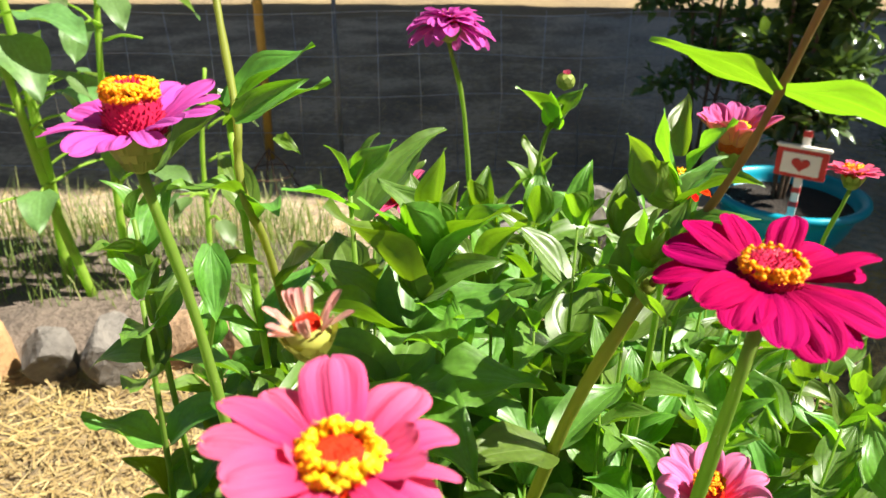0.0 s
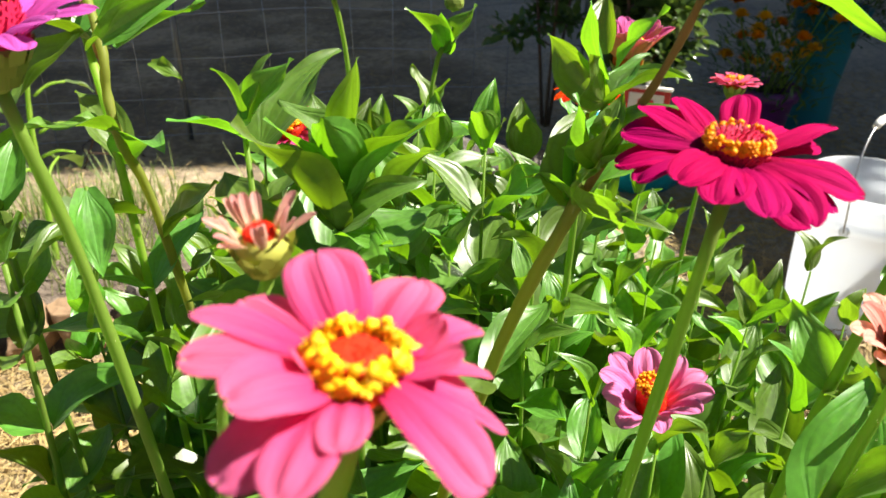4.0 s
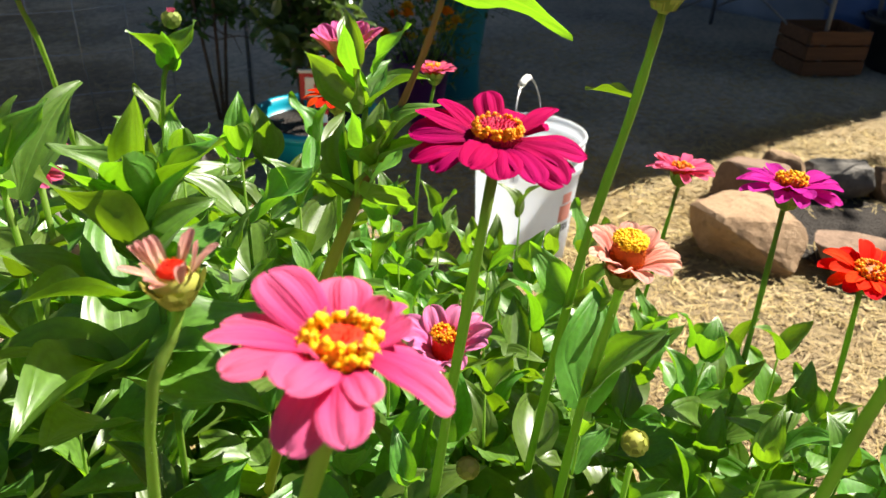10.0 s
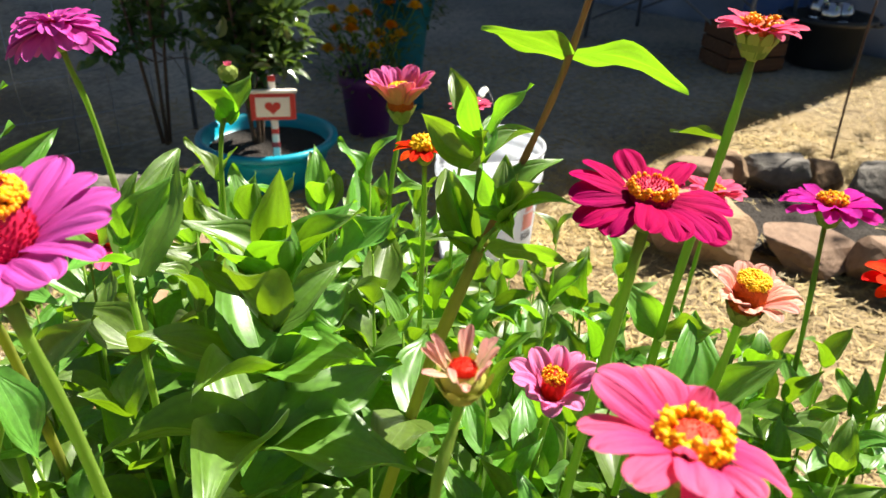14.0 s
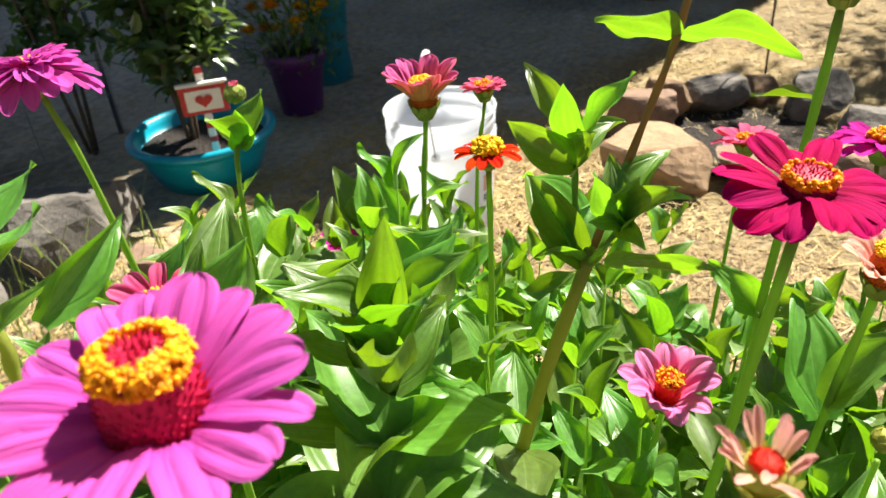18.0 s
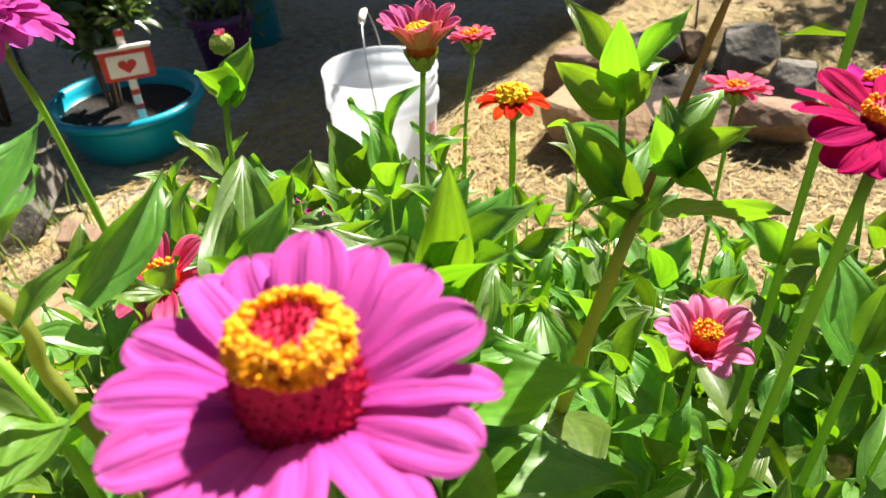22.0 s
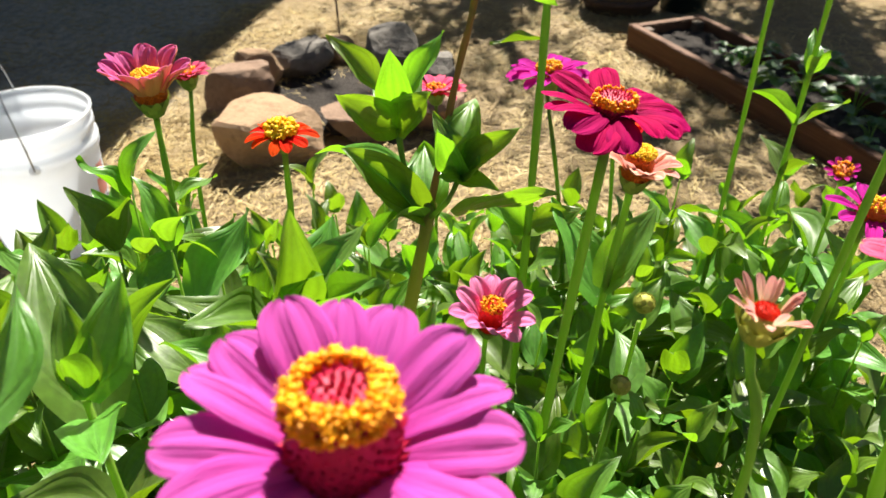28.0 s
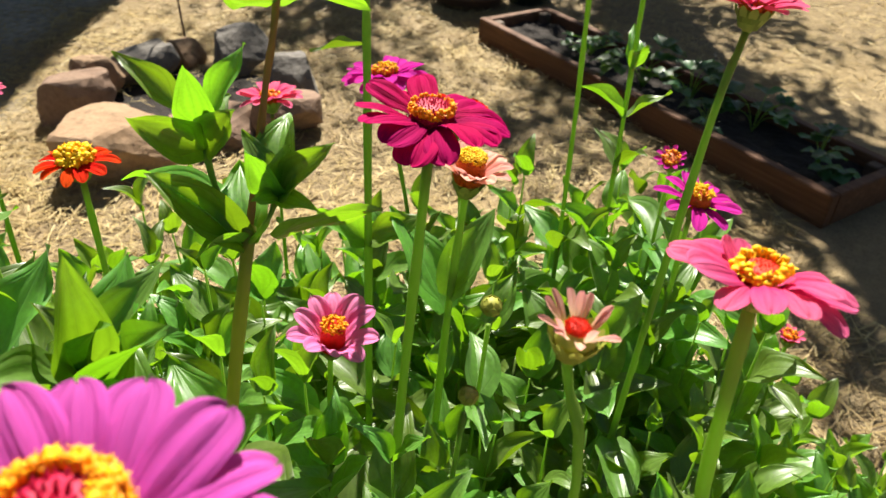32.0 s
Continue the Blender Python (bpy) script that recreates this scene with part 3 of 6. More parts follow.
    lathe(bm, [(dr * 0.98, -0.0005), (dr * 0.99, dh * 0.35), (dr * 0.93, dh * 0.7), (dr * 0.72, dh * 0.93), (dr * 0.35, dh * 1.0), (0.0001, dh * (0.97 if ring[0] > 0.2 else 1.05))], 20)
    count = 380 if fine else 80

    def dome(s):
        """Place and outward normal at arc share s (0 top, 1 foot of the dome)."""
        if s < 0.45:
            t = s / 0.45
            return dr * 0.80 * t, dh * (1.0 - 0.10 * t * t), 0.25 + 0.55 * t
        t = (s - 0.45) / 0.55
        return dr * (0.80 + 0.19 * math.sin(t * 1.57)), dh * (0.90 - 0.9 * t), 0.8 + 0.6 * t
    for k in range(count):
        s = math.sqrt((k + 0.5) / count)
        r, h, tl = dome(s)
        a = k * 2.39996
        c = Vector((r * math.cos(a), r * math.sin(a), h))
        d = Vector((math.cos(a) * math.sin(tl), math.sin(a) * math.sin(tl), math.cos(tl)))
        d = (d + Vector((0, 0, 0.5))).normalized()
        t1 = d.orthogonal().normalized()
        t2 = d.cross(t1)
        w = dr * (0.07 if fine else 0.13)
        ring3 = [bm.verts.new(c + (t1 * math.cos(q) + t2 * math.sin(q)) * w) for q in (0, 1.57, 3.14, 4.71)]
        tipv = bm.verts.new(c + d * (w * 2.6 * spike * rnd.uniform(0.5, 1.6)) + Vector((rnd.gauss(0, 1), rnd.gauss(0, 1), rnd.gauss(0, 1))) * w * 0.35)
        for q in range(4):
            bm.faces.new((ring3[q], ring3[(q + 1) % 4], tipv))
    part("disc", bm, disc_mat, head, smooth=False)
    # florets in a ring over the disc
    if florets:
        bm = bmesh.new()
        for k in range(florets):
            s = ring[0] + (ring[1] - ring[0]) * (math.sqrt(rnd.random()) if ring[0] < 0.2 else rnd.random())
            s = s * 0.62
            r, h, tl = dome(s)
            a = k * 2.39996 + rnd.uniform(-0.2, 0.2)
            d = Vector((math.cos(a) * math.sin(tl), math.sin(a) * math.sin(tl), math.cos(tl) + 0.5)).normalized()
            c = Vector((r * math.cos(a), r * math.sin(a), h)) + d * floret_size * rnd.uniform(0.5, 1.3)
            mm = Matrix.Translation(c) @ d.to_track_quat("Z", "Y").to_matrix().to_4x4() @ pose(0, 0, 0, rnd.uniform(-22, 22), rnd.uniform(-22, 22), rnd.uniform(0, 72))
            floret(bm, mm, floret_size * 0.62 * rnd.uniform(0.8, 1.2), rnd)
        part("floret_ring", bm, floret_mat, head)
    return head


# ---- ground ----
def spread(lo, hi, step):
    """Grid lines, close round the garden and wide apart far off."""
    near = [lo + step * i for i in range(int((hi - lo) / step) + 1)]
    far = [0.5, 1, 2, 4, 8, 16, 40, 100, 300]
    return [near[0] - f for f in far[::-1]] + near + [near[-1] + f for f in far]


xs, ys = spread(-2.0, 5.0, 0.06), spread(-2.0, 7.6, 0.08)


def ground_z(x, y):
    return 0.010 * noise.noise((x * 1.7, y * 1.7, 0.3)) + 0.006 * noise.noise((x * 6, y * 6, 4.1))


verts = [(x, y, ground_z(x, y) if -3 < x < 6 and -3 < y < 9 else 0.0) for y in ys for x in xs]
nx = len(xs)
faces = [(j * nx + i, j * nx + i + 1, (j + 1) * nx + i + 1, (j + 1) * nx + i) for j in range(len(ys) - 1) for i in range(nx - 1)]
me = bpy.data.meshes.new("ground")
me.from_pydata(verts, [], faces)
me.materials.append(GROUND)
me.polygons.foreach_set("use_smooth", [True] * len(me.polygons))
tagged(new("ground", me), "dry bare earth scattered with straw", "ground", kind="structure")


def straw_sheet(count, areas, seed, lengths=(0.025, 0.10), width=0.0013):
    """Loose straws lying criss-cross: bent ribbons in one mesh."""
    g = np.random.default_rng(seed)
    sizes = np.array([(b - a) * (d - c) * w for a, b, c, d, w in areas])
    pick = g.choice(len(areas), count, p=sizes / sizes.sum())
    ar = np.array([r[:4] for r in areas])[pick]
    px = ar[:, 0] + (ar[:, 1] - ar[:, 0]) * g.random(count)
    py = ar[:, 2] + (ar[:, 3] - ar[:, 2]) * g.random(count)
    ang = g.random(count) * np.pi * 2
    ln = lengths[0] + (lengths[1] - lengths[0]) * g.random(count) ** 1.6
    wd = width * (0.5 + 0.9 * g.random(count))
    z0 = np.array([ground_z(x, y) for x, y in zip(px, py)]) + 0.004 + 0.022 * g.random(count) ** 2
    slope = (g.random(count) - 0.5) * 0.35
    bow = (g.random(count) - 0.5) * 0.25
    v = np.zeros((count, 3, 2, 3))
    for k, s in enumerate((-0.5, 0.0, 0.5)):
        off = bow * ln * (0.25 - s * s) * 2
        cx = px + np.cos(ang) * ln * s - np.sin(ang) * off
        cy = py + np.sin(ang) * ln * s + np.cos(ang) * off
        cz = np.maximum(z0 + slope * ln * s, 0.003)
        roll = (g.random(count) - 0.5) * 1.2
        for q, e in enumerate((-1, 1)):
            v[:, k, q, 0] = cx - np.sin(ang) * wd * e
            v[:, k, q, 1] = cy + np.cos(ang) * wd * e
            v[:, k, q, 2] = cz + wd * e * roll
    v = v.reshape(-1, 3)
    base = np.arange(count) * 6
    quads = np.concatenate([np.stack([base, base + 1, base + 3, base + 2], 1), np.stack([base + 2, base + 3, base + 5, base + 4], 1)])
    mesh = bpy.data.meshes.new("straw_mulch")
    mesh.from_pydata(v.tolist(), [], quads.tolist())
    mesh.materials.append(STRAW)
    return mesh


tagged(new("straw_mulch", straw_sheet(70000, [(-1.3, 0.2, 0.3, 1.45, 1.6), (-0.3, 3.2, -0.9, 1.5, 1.0), (0.0, 2.0, 1.0, 2.0, 0.9), (2.2, 4.4, -2.6, 1.4, 0.45), (1.0, 3.8, 1.5, 3.2, 0.34), (-1.6, 1.0, 2.2, 5.0, 0.12), (-1.6, 0.4, 1.45, 2.3, 0.25)], 3)),
       "golden dry straw strewn thickly over the ground", "straw", kind="stuff")


# ---- house: low wing and tall main block, unseen bulk added to shade far yard ----
HX, HY0 = 4.75, 1.22
house = thing("house", (HX, HY0, 0), "blue-grey lap-sided house, unseen tall blocks added for shade", "house")
for y0, y1, h in ((0.0, 0.98, 4.35), (0.98, 5.4, 11.0)):
    bm = bmesh.new()
    box(bm, (5.0, y1 - y0, h), pose(2.5, (y0 + y1) / 2, h / 2))
    part("wall", bm, SIDING, house, smooth=False)
    bm = bmesh.new()
    box(bm, (5.2, y1 - y0 + 0.1, 0.16), pose(2.5, (y0 + y1) / 2 + 0.04, h + 0.08), 0.02)
    part("roof", bm, ROOFING, house, smooth=False)
for i in range(10):
    bm = bmesh.new()
    box(bm, (0.022, 5.4, 0.168), pose(-0.014, 2.7, 0.11 + 0.172 * i, 0, -3.5, 0))
    part("siding_board", bm, SIDING, house, smooth=False)


# ---- stones ----
def rock(name, at, size, material, seed, label, turn=0.0, group="", cuts=7, sink=0.18, category="rock"):
    rnd = random.Random(seed)
    bm = bmesh.new()
    bmesh.ops.create_icosphere(bm, subdivisions=4, radius=1.0)
    planes = [(Vector((rnd.gauss(0, 1), rnd.gauss(0, 1), rnd.gauss(0, 0.8))).normalized(), rnd.uniform(0.42, 0.72)) for _ in range(cuts + 3)] + [(Vector((0.1, 0, 1)).normalized(), 0.62)]
    off = Vector((seed * 3.1, seed * 1.7, 0))
    for v in bm.verts:
        for nrm, d in planes:
            over = v.co.dot(nrm) - d
            if over > 0:
                v.co -= nrm * over * 0.93
        v.co += v.normal * (0.07 * noise.noise(v.co * 1.6 + off) + 0.03 * noise.noise(v.co * 5 + off))
    lo = min(v.co.z for v in bm.verts)
    hi = max(v.co.z for v in bm.verts)
    wx = max(abs(v.co.x) for v in bm.verts)
    wy = max(abs(v.co.y) for v in bm.verts)
    for v in bm.verts:
        v.co = Vector((v.co.x / wx * size[0] / 2, v.co.y / wy * size[1] / 2, ((v.co.z - lo) / (hi - lo) - sink) * size[2] / (1 - sink)))
    ob = put(name, finish(bm, name, material, False), None, pose(*at, 0, 0, turn))
    return tagged(ob, label, category, group)


RING = "rocks round the pit"
rock("rock", (2.10, 1.13, 0), (0.20, 0.24, 0.15), ROCK_PINK, 1, "blocky brown rock with a flat pale top in the ring", 20, RING)
rock("rock", (1.78, 0.965, 0), (0.30, 0.42, 0.155), ROCK_TAN, 2, "large rounded tan boulder at the front of the ring", -15, RING)
rock("rock", (2.38, 0.98, 0.0), (0.20, 0.26, 0.14), ROCK_GREY, 3, "grey slab rock at the back of the ring", 40, RING)
rock("rock", (2.24, 1.10, 0), (0.16, 0.18, 0.14), ROCK_TAN, 4, "small brown rock in the ring", 10, RING)
rock("rock", (1.95, 0.70, 0), (0.22, 0.28, 0.10), ROCK_PINK, 5, "flat pinkish rock at the front of the ring", 12, RING)
rock("rock", (2.48, 0.70, 0), (0.24, 0.22, 0.16), ROCK_GREY, 6, "dark grey rock at the back of the ring", 70, RING)
rock("rock", (2.52, 0.88, 0), (0.16, 0.16, 0.11), ROCK_TAN, 7, "small tan rock in the ring", 30, RING)
rock("rock", (2.02, 0.46, 0), (0.28, 0.24, 0.14), ROCK_PINK, 8, "squat brown rock at the side of the ring", -30, RING)
rock("rock", (2.30, 0.47, 0), (0.20, 0.20, 0.13), ROCK_GREY, 9, "dark rock beside the brown rocks of the ring", 0, RING)
bm = bmesh.new()
lathe(bm, [(0.30, 0.012), (0.22, 0.022), (0.10, 0.028), (0.001, 0.03)], 24)
tagged(put("soil_patch", finish(bm, "soil_patch", SOIL), None, pose(2.18, 0.80, 0)), "dark damp soil inside the ring of rocks", "soil", kind="structure")

BORDER = "stones along the bed"
for i, (x, y, sx, sy, sz, mt, lb) in enumerate([
        (-1.03, 1.44, 0.16, 0.17, 0.20, ROCK_ORANGE, "ochre stone at the end of the bed border"),
        (-0.90, 1.42, 0.14, 0.14, 0.13, ROCK_GREY, "small dark stone in the bed border"),
        (-0.745, 1.44, 0.19, 0.17, 0.16, ROCK_GREY, "pale grey angular stone in the bed border"),
        (-0.60, 1.49, 0.12, 0.12, 0.13, ROCK_TAN, "rounded tan stone in the bed border"),
        (-0.50, 1.50, 0.14, 0.13, 0.12, ROCK_TAN, "rounded brown stone in the bed border"),
        (-0.37, 1.53, 0.15, 0.14, 0.12, ROCK_GREY, "grey stone in the bed border"),
        (-0.24, 1.56, 0.14, 0.13, 0.11, ROCK_TAN, "brown stone in the bed border")]):
    rock("stone", (x, y, 0), (sx, sy, sz), mt, 20 + i, lb, i * 37, BORDER, category="stone")
rock("boulder", (0.58, 2.08, 0), (0.40, 0.34, 0.22), ROCK_GREY, 31, "mottled grey boulder beside the teal planter", 10)
rock("boulder", (0.59, 1.75, 0), (0.20, 0.17, 0.12), ROCK_PINK, 32, "small brown rock near the boulder", 50)
rock("boulder", (0.42, 1.60, 0), (0.24, 0.20, 0.06), ROCK_TAN, 33, "flat pale stone lying in the straw", 20)
rock("boulder", (0.22, 1.90, 0), (0.22, 0.2, 0.16), ROCK_GREY, 34, "grey rock near the flat pale stone", 80)

# soil bed behind the border stones
bm = bmesh.new()
lathe(bm, [(1.0, 0.0), (0.86, 0.05), (0.5, 0.065), (0.001, 0.07)], 36)
for v in bm.verts:
    v.co = Vector((v.co.x * 1.0, v.co.y * 0.36, v.co.z + 0.015 * noise.noise(v.co * 5)))
tagged(put("soil_bed", finish(bm, "soil_bed", SOIL_GREY), None, pose(-1.0, 1.80, 0)), "crumbly grey-brown soil of the stone-edged bed", "soil", kind="structure")


# ---- raised bed ----
BX, BY, BLEN, BWID, BH = 1.393, -0.979, 1.61, 0.35, 0.10
bturn = 27.5
bed = thing("raised_bed", (BX, BY, 0), "long reddish-brown wooden raised bed of dark soil", "raised bed")
bed.rotation_euler = (0, 0, radians(bturn))
for nm, size, m in [("side_board", (BLEN, 0.034, BH), pose(BLEN / 2, -0.017, BH / 2)), ("side_board", (BLEN, 0.034, BH), pose(BLEN / 2, -BWID + 0.017, BH / 2)),
                    ("end_board", (0.034, BWID - 0.072, BH - 0.004), pose(0.017, -BWID / 2, BH / 2)), ("end_board", (0.034, BWID - 0.072, BH - 0.004), pose(BLEN - 0.017, -BWID / 2, BH / 2))]:
    bm = bmesh.new()
    box(bm, size, None, 0.003)
    part(nm, bm, WOOD, bed, smooth=False, m=m)
for cx in (0.06, BLEN - 0.06):
    for cy in (-0.055, -BWID + 0.055):
        bm = bmesh.new()
        box(bm, (0.04, 0.04, BH - 0.01), None, 0.003)
        part("corner_post", bm, WOOD_DARK, bed, smooth=False, m=pose(cx, cy, BH / 2 - 0.002))
bm = bmesh.new()
bmesh.ops.create_grid(bm, x_segments=48, y_segments=12, size=0.5)
for v in bm.verts:
    v.co = Vector((v.co.x * (BLEN - 0.07), v.co.y * (BWID - 0.07), 0.016 * noise.noise(v.co * 22)))
part("soil", bm, SOIL, bed, "dark crumbly soil", m=pose(BLEN / 2, -BWID / 2, BH - 0.04))


def bed_plant(u, w, size, seed, label):
    rnd = random.Random(seed)
    c, s = math.cos(radians(bturn)), math.sin(radians(bturn))
    at = Vector((BX + c * u + s * w, BY + s * u - c * w, BH - 0.045))
    pl = thing("strawberry_plant", at, label, "plant", "plants in the raised bed")
    for k in range(rnd.randrange(9, 13)):
        a = rnd.uniform(0, 6.283)
        r = size * rnd.uniform(0.35, 0.9)
        h = size * rnd.uniform(0.35, 0.95)
        top = Vector((math.cos(a) * r, math.sin(a) * r, h))
        bm = bmesh.new()
        tube(bm, smooth_path([(0, 0, 0), (top.x * 0.4, top.y * 0.4, h * 0.8), top], 3), 0.0016, 5)
        part("petiole", bm, STEM, pl)
        for q in (-55, 0, 55):
            aa = a + radians(q)
            d = Vector((math.cos(aa), math.sin(aa), rnd.uniform(-0.35, 0.25)))
            put("leaf", BED_LEAVES[rnd.randrange(len(BED_LEAVES))], pl, basis(top, d, (0, 0, 1), size * rnd.uniform(0.42, 0.6)))
    return pl


BED_LEAVES = [blade(0.40, -0.7 + 0.3 * s, 0.3, 0.16, leaf_outline, 7, 6, 60 + s, mats=LEAF_BED, name="leaf") for s in range(3)]
bed_plant(0.16, 0.17, 0.11, 1, "leafy green plant near the corner of the raised bed")
bed_plant(0.42, 0.22, 0.12, 2, "leafy green plant in the raised bed")
bed_plant(0.66, 0.19, 0.13, 3, "tall leafy green plant in the raised bed")
bed_plant(0.84, 0.16, 0.15, 4, "bushy green plant in the middle of the raised bed")
bed_plant(0.50, 0.09, 0.08, 6, "small green seedling in the raised bed")
bed_plant(1.16, 0.2, 0.09, 5, "small green plant at the far part of the raised bed")

# half barrel far behind the bed
barrel = thing("half_barrel", (3.36, -0.26, 0), "dark wooden half barrel on the straw", "barrel")
bm = bmesh.new()
rings = lathe(bm, [(0.15, 0.0), (0.175, 0.10), (0.18, 0.2), (0.175, 0.32), (0.155, 0.32), (0.155, 0.27), (0.001, 0.27)], 24)
bm.faces.new(rings[0][::-1])
part("barrel_body", bm, WOOD_DARK, barrel)
for z in (0.06, 0.25):
    bm = bmesh.new()
    lathe(bm, [(0.172, z - 0.012), (0.184, z - 0.012), (0.184, z + 0.012), (0.172, z + 0.012)], 24)
    part("hoop", bm, RUST, barrel)
pot = thing("plant_pot", (3.40, -0.56, 0), "dark green plastic pot behind the bed", "plant pot")
bm = bmesh.new()
rings = lathe(bm, [(0.10, 0), (0.125, 0.26), (0.14, 0.26), (0.14, 0.30), (0.12, 0.30), (0.11, 0.24), (0.001, 0.24)], 24)
bm.faces.new(rings[0][::-1])
part("pot_body", bm, plain("dark_green_plastic", (0.02, 0.035, 0.03), 0.45).m, pot)

# rod with a hooked top by the pit
bm = bmesh.new()
tube(bm, smooth_path([(0, 0, 0), (0.005, 0.01, 0.25), (0.03, 0.02, 0.50), (0.045, 0.02, 0.62)], 4), 0.004, 6)
tagged(put("rod", finish(bm, "rod", RUST), None, pose(2.66, 0.90, 0)), "thin rusty metal rod stuck in the ground", "rod")


# ---- bucket ----
bucket = thing("bucket", (1.2522, 1.309, 0), "white translucent plastic bucket on the straw", "bucket")
bucket.scale = (0.955, 0.955, 0.955)
bm = bmesh.new()
outer = [(0.127, 0.0), (0.131, 0.004), (0.1375, 0.12), (0.1435, 0.235), (0.1445, 0.275), (0.1515, 0.277), (0.1520, 0.300), (0.1455, 0.303), (0.1460, 0.322), (0.1500, 0.324), (0.1505, 0.342), (0.1470, 0.345),
         (0.1475, 0.360), (0.1530, 0.362), (0.1535, 0.369), (0.1505, 0.371), (0.1455, 0.368)]
inner = [(0.1415, 0.28), (0.1345, 0.12), (0.1285, 0.012), (0.06, 0.008), (0.0005, 0.008)]
rings = lathe(bm, outer + inner, 64)
bm.faces.new(rings[0][::-1])
part("bucket_body", bm, BUCKET, bucket)
LUG = math.radians(-147.5)
for sgn in (1, -1):
    a = LUG + (0 if sgn == 1 else math.pi)
    bm = bmesh.new()
    lathe(bm, [(0.012, 0.0), (0.012, 0.006), (0.006, 0.008), (0.0005, 0.008)], 16)
    part("lug", bm, BUCKET, bucket, m=Matrix.Translation((0.1505 * math.cos(a), 0.1505 * math.sin(a), 0.288)) @ Vector((math.cos(a), math.sin(a), 0)).to_track_quat("Z", "Y").to_matrix().to_4x4())
bm = bmesh.new()
arc = []
for k in range(25):
    q = math.pi * k / 24
    r = 0.159 * math.cos(q)
    h = 0.288 + 0.222 * math.sin(q) ** 0.75
    lean = 0.030 * math.sin(q)
    arc.append((r * math.cos(LUG) - 0.62 * lean, r * math.sin(LUG) + 0.78 * lean, h))
tube(bm, arc, 0.0021, 8)
bail = part("bail_handle", bm, WIRE, bucket, "galvanised wire handle")
bm = bmesh.new()
tube(bm, [Vector(a) * 1.0 for a in arc[10:15]], [0.008, 0.0095, 0.0095, 0.0095, 0.008], 12)
part("grip", bm, GRIP, bail, "white plastic grip")


def bucket_print(a0, a1, z0, z1, material, name="print"):
    bm = bmesh.new()
    n = 8
    rows2 = []
    for z in (z0, z1):
        rr = 0.1312 + (z - 0.004) * 0.0535 + 0.0012
        rows2.append([bm.verts.new((rr * math.cos(a0 + (a1 - a0) * k / n), rr * math.sin(a0 + (a1 - a0) * k / n), z)) for k in range(n + 1)])
    for k in range(n):
        bm.faces.new((rows2[0][k], rows2[0][k + 1], rows2[1][k + 1], rows2[1][k]))
    part(name, bm, material, bucket)


A0 = math.radians(268)
bucket_print(A0, A0 + 0.36, 0.15, 0.20, INK_RED)
bucket_print(A0 + 0.05, A0 + 0.30, 0.205, 0.235, INK_RED)
for i in range(4):
    bucket_print(A0 + 0.01 + 0.09 * i, A0 + 0.07 + 0.09 * i, 0.118, 0.140, INK)


# ---- planters in the shade ----
def planter(name, at, prof, material, label, soil_r, soil_z):
    th = thing(name, at, label, "planter")
    bm = bmesh.new()
    rings = lathe(bm, prof, 48)
    bm.faces.new(rings[0][::-1])
    part("planter_body", bm, material, th)
    bm = bmesh.new()
    lathe(bm, [(soil_r, soil_z), (soil_r * 0.6, soil_z + 0.008), (0.0005, soil_z + 0.012)], 24)
    part("soil", bm, SOIL, th)
    return th


TP = Vector((1.105, 2.19, 0))
planter("teal_planter", TP, [(0.150, 0.0), (0.160, 0.005), (0.190, 0.065), (0.207, 0.115), (0.211, 0.135), (0.230, 0.138), (0.238, 0.148), (0.236, 0.161), (0.224, 0.167), (0.211, 0.161), (0.205, 0.140), (0.197, 0.115), (0.0005, 0.115)], TEAL,
        "round teal plastic planter with a rolled rim", 0.200, 0.117)


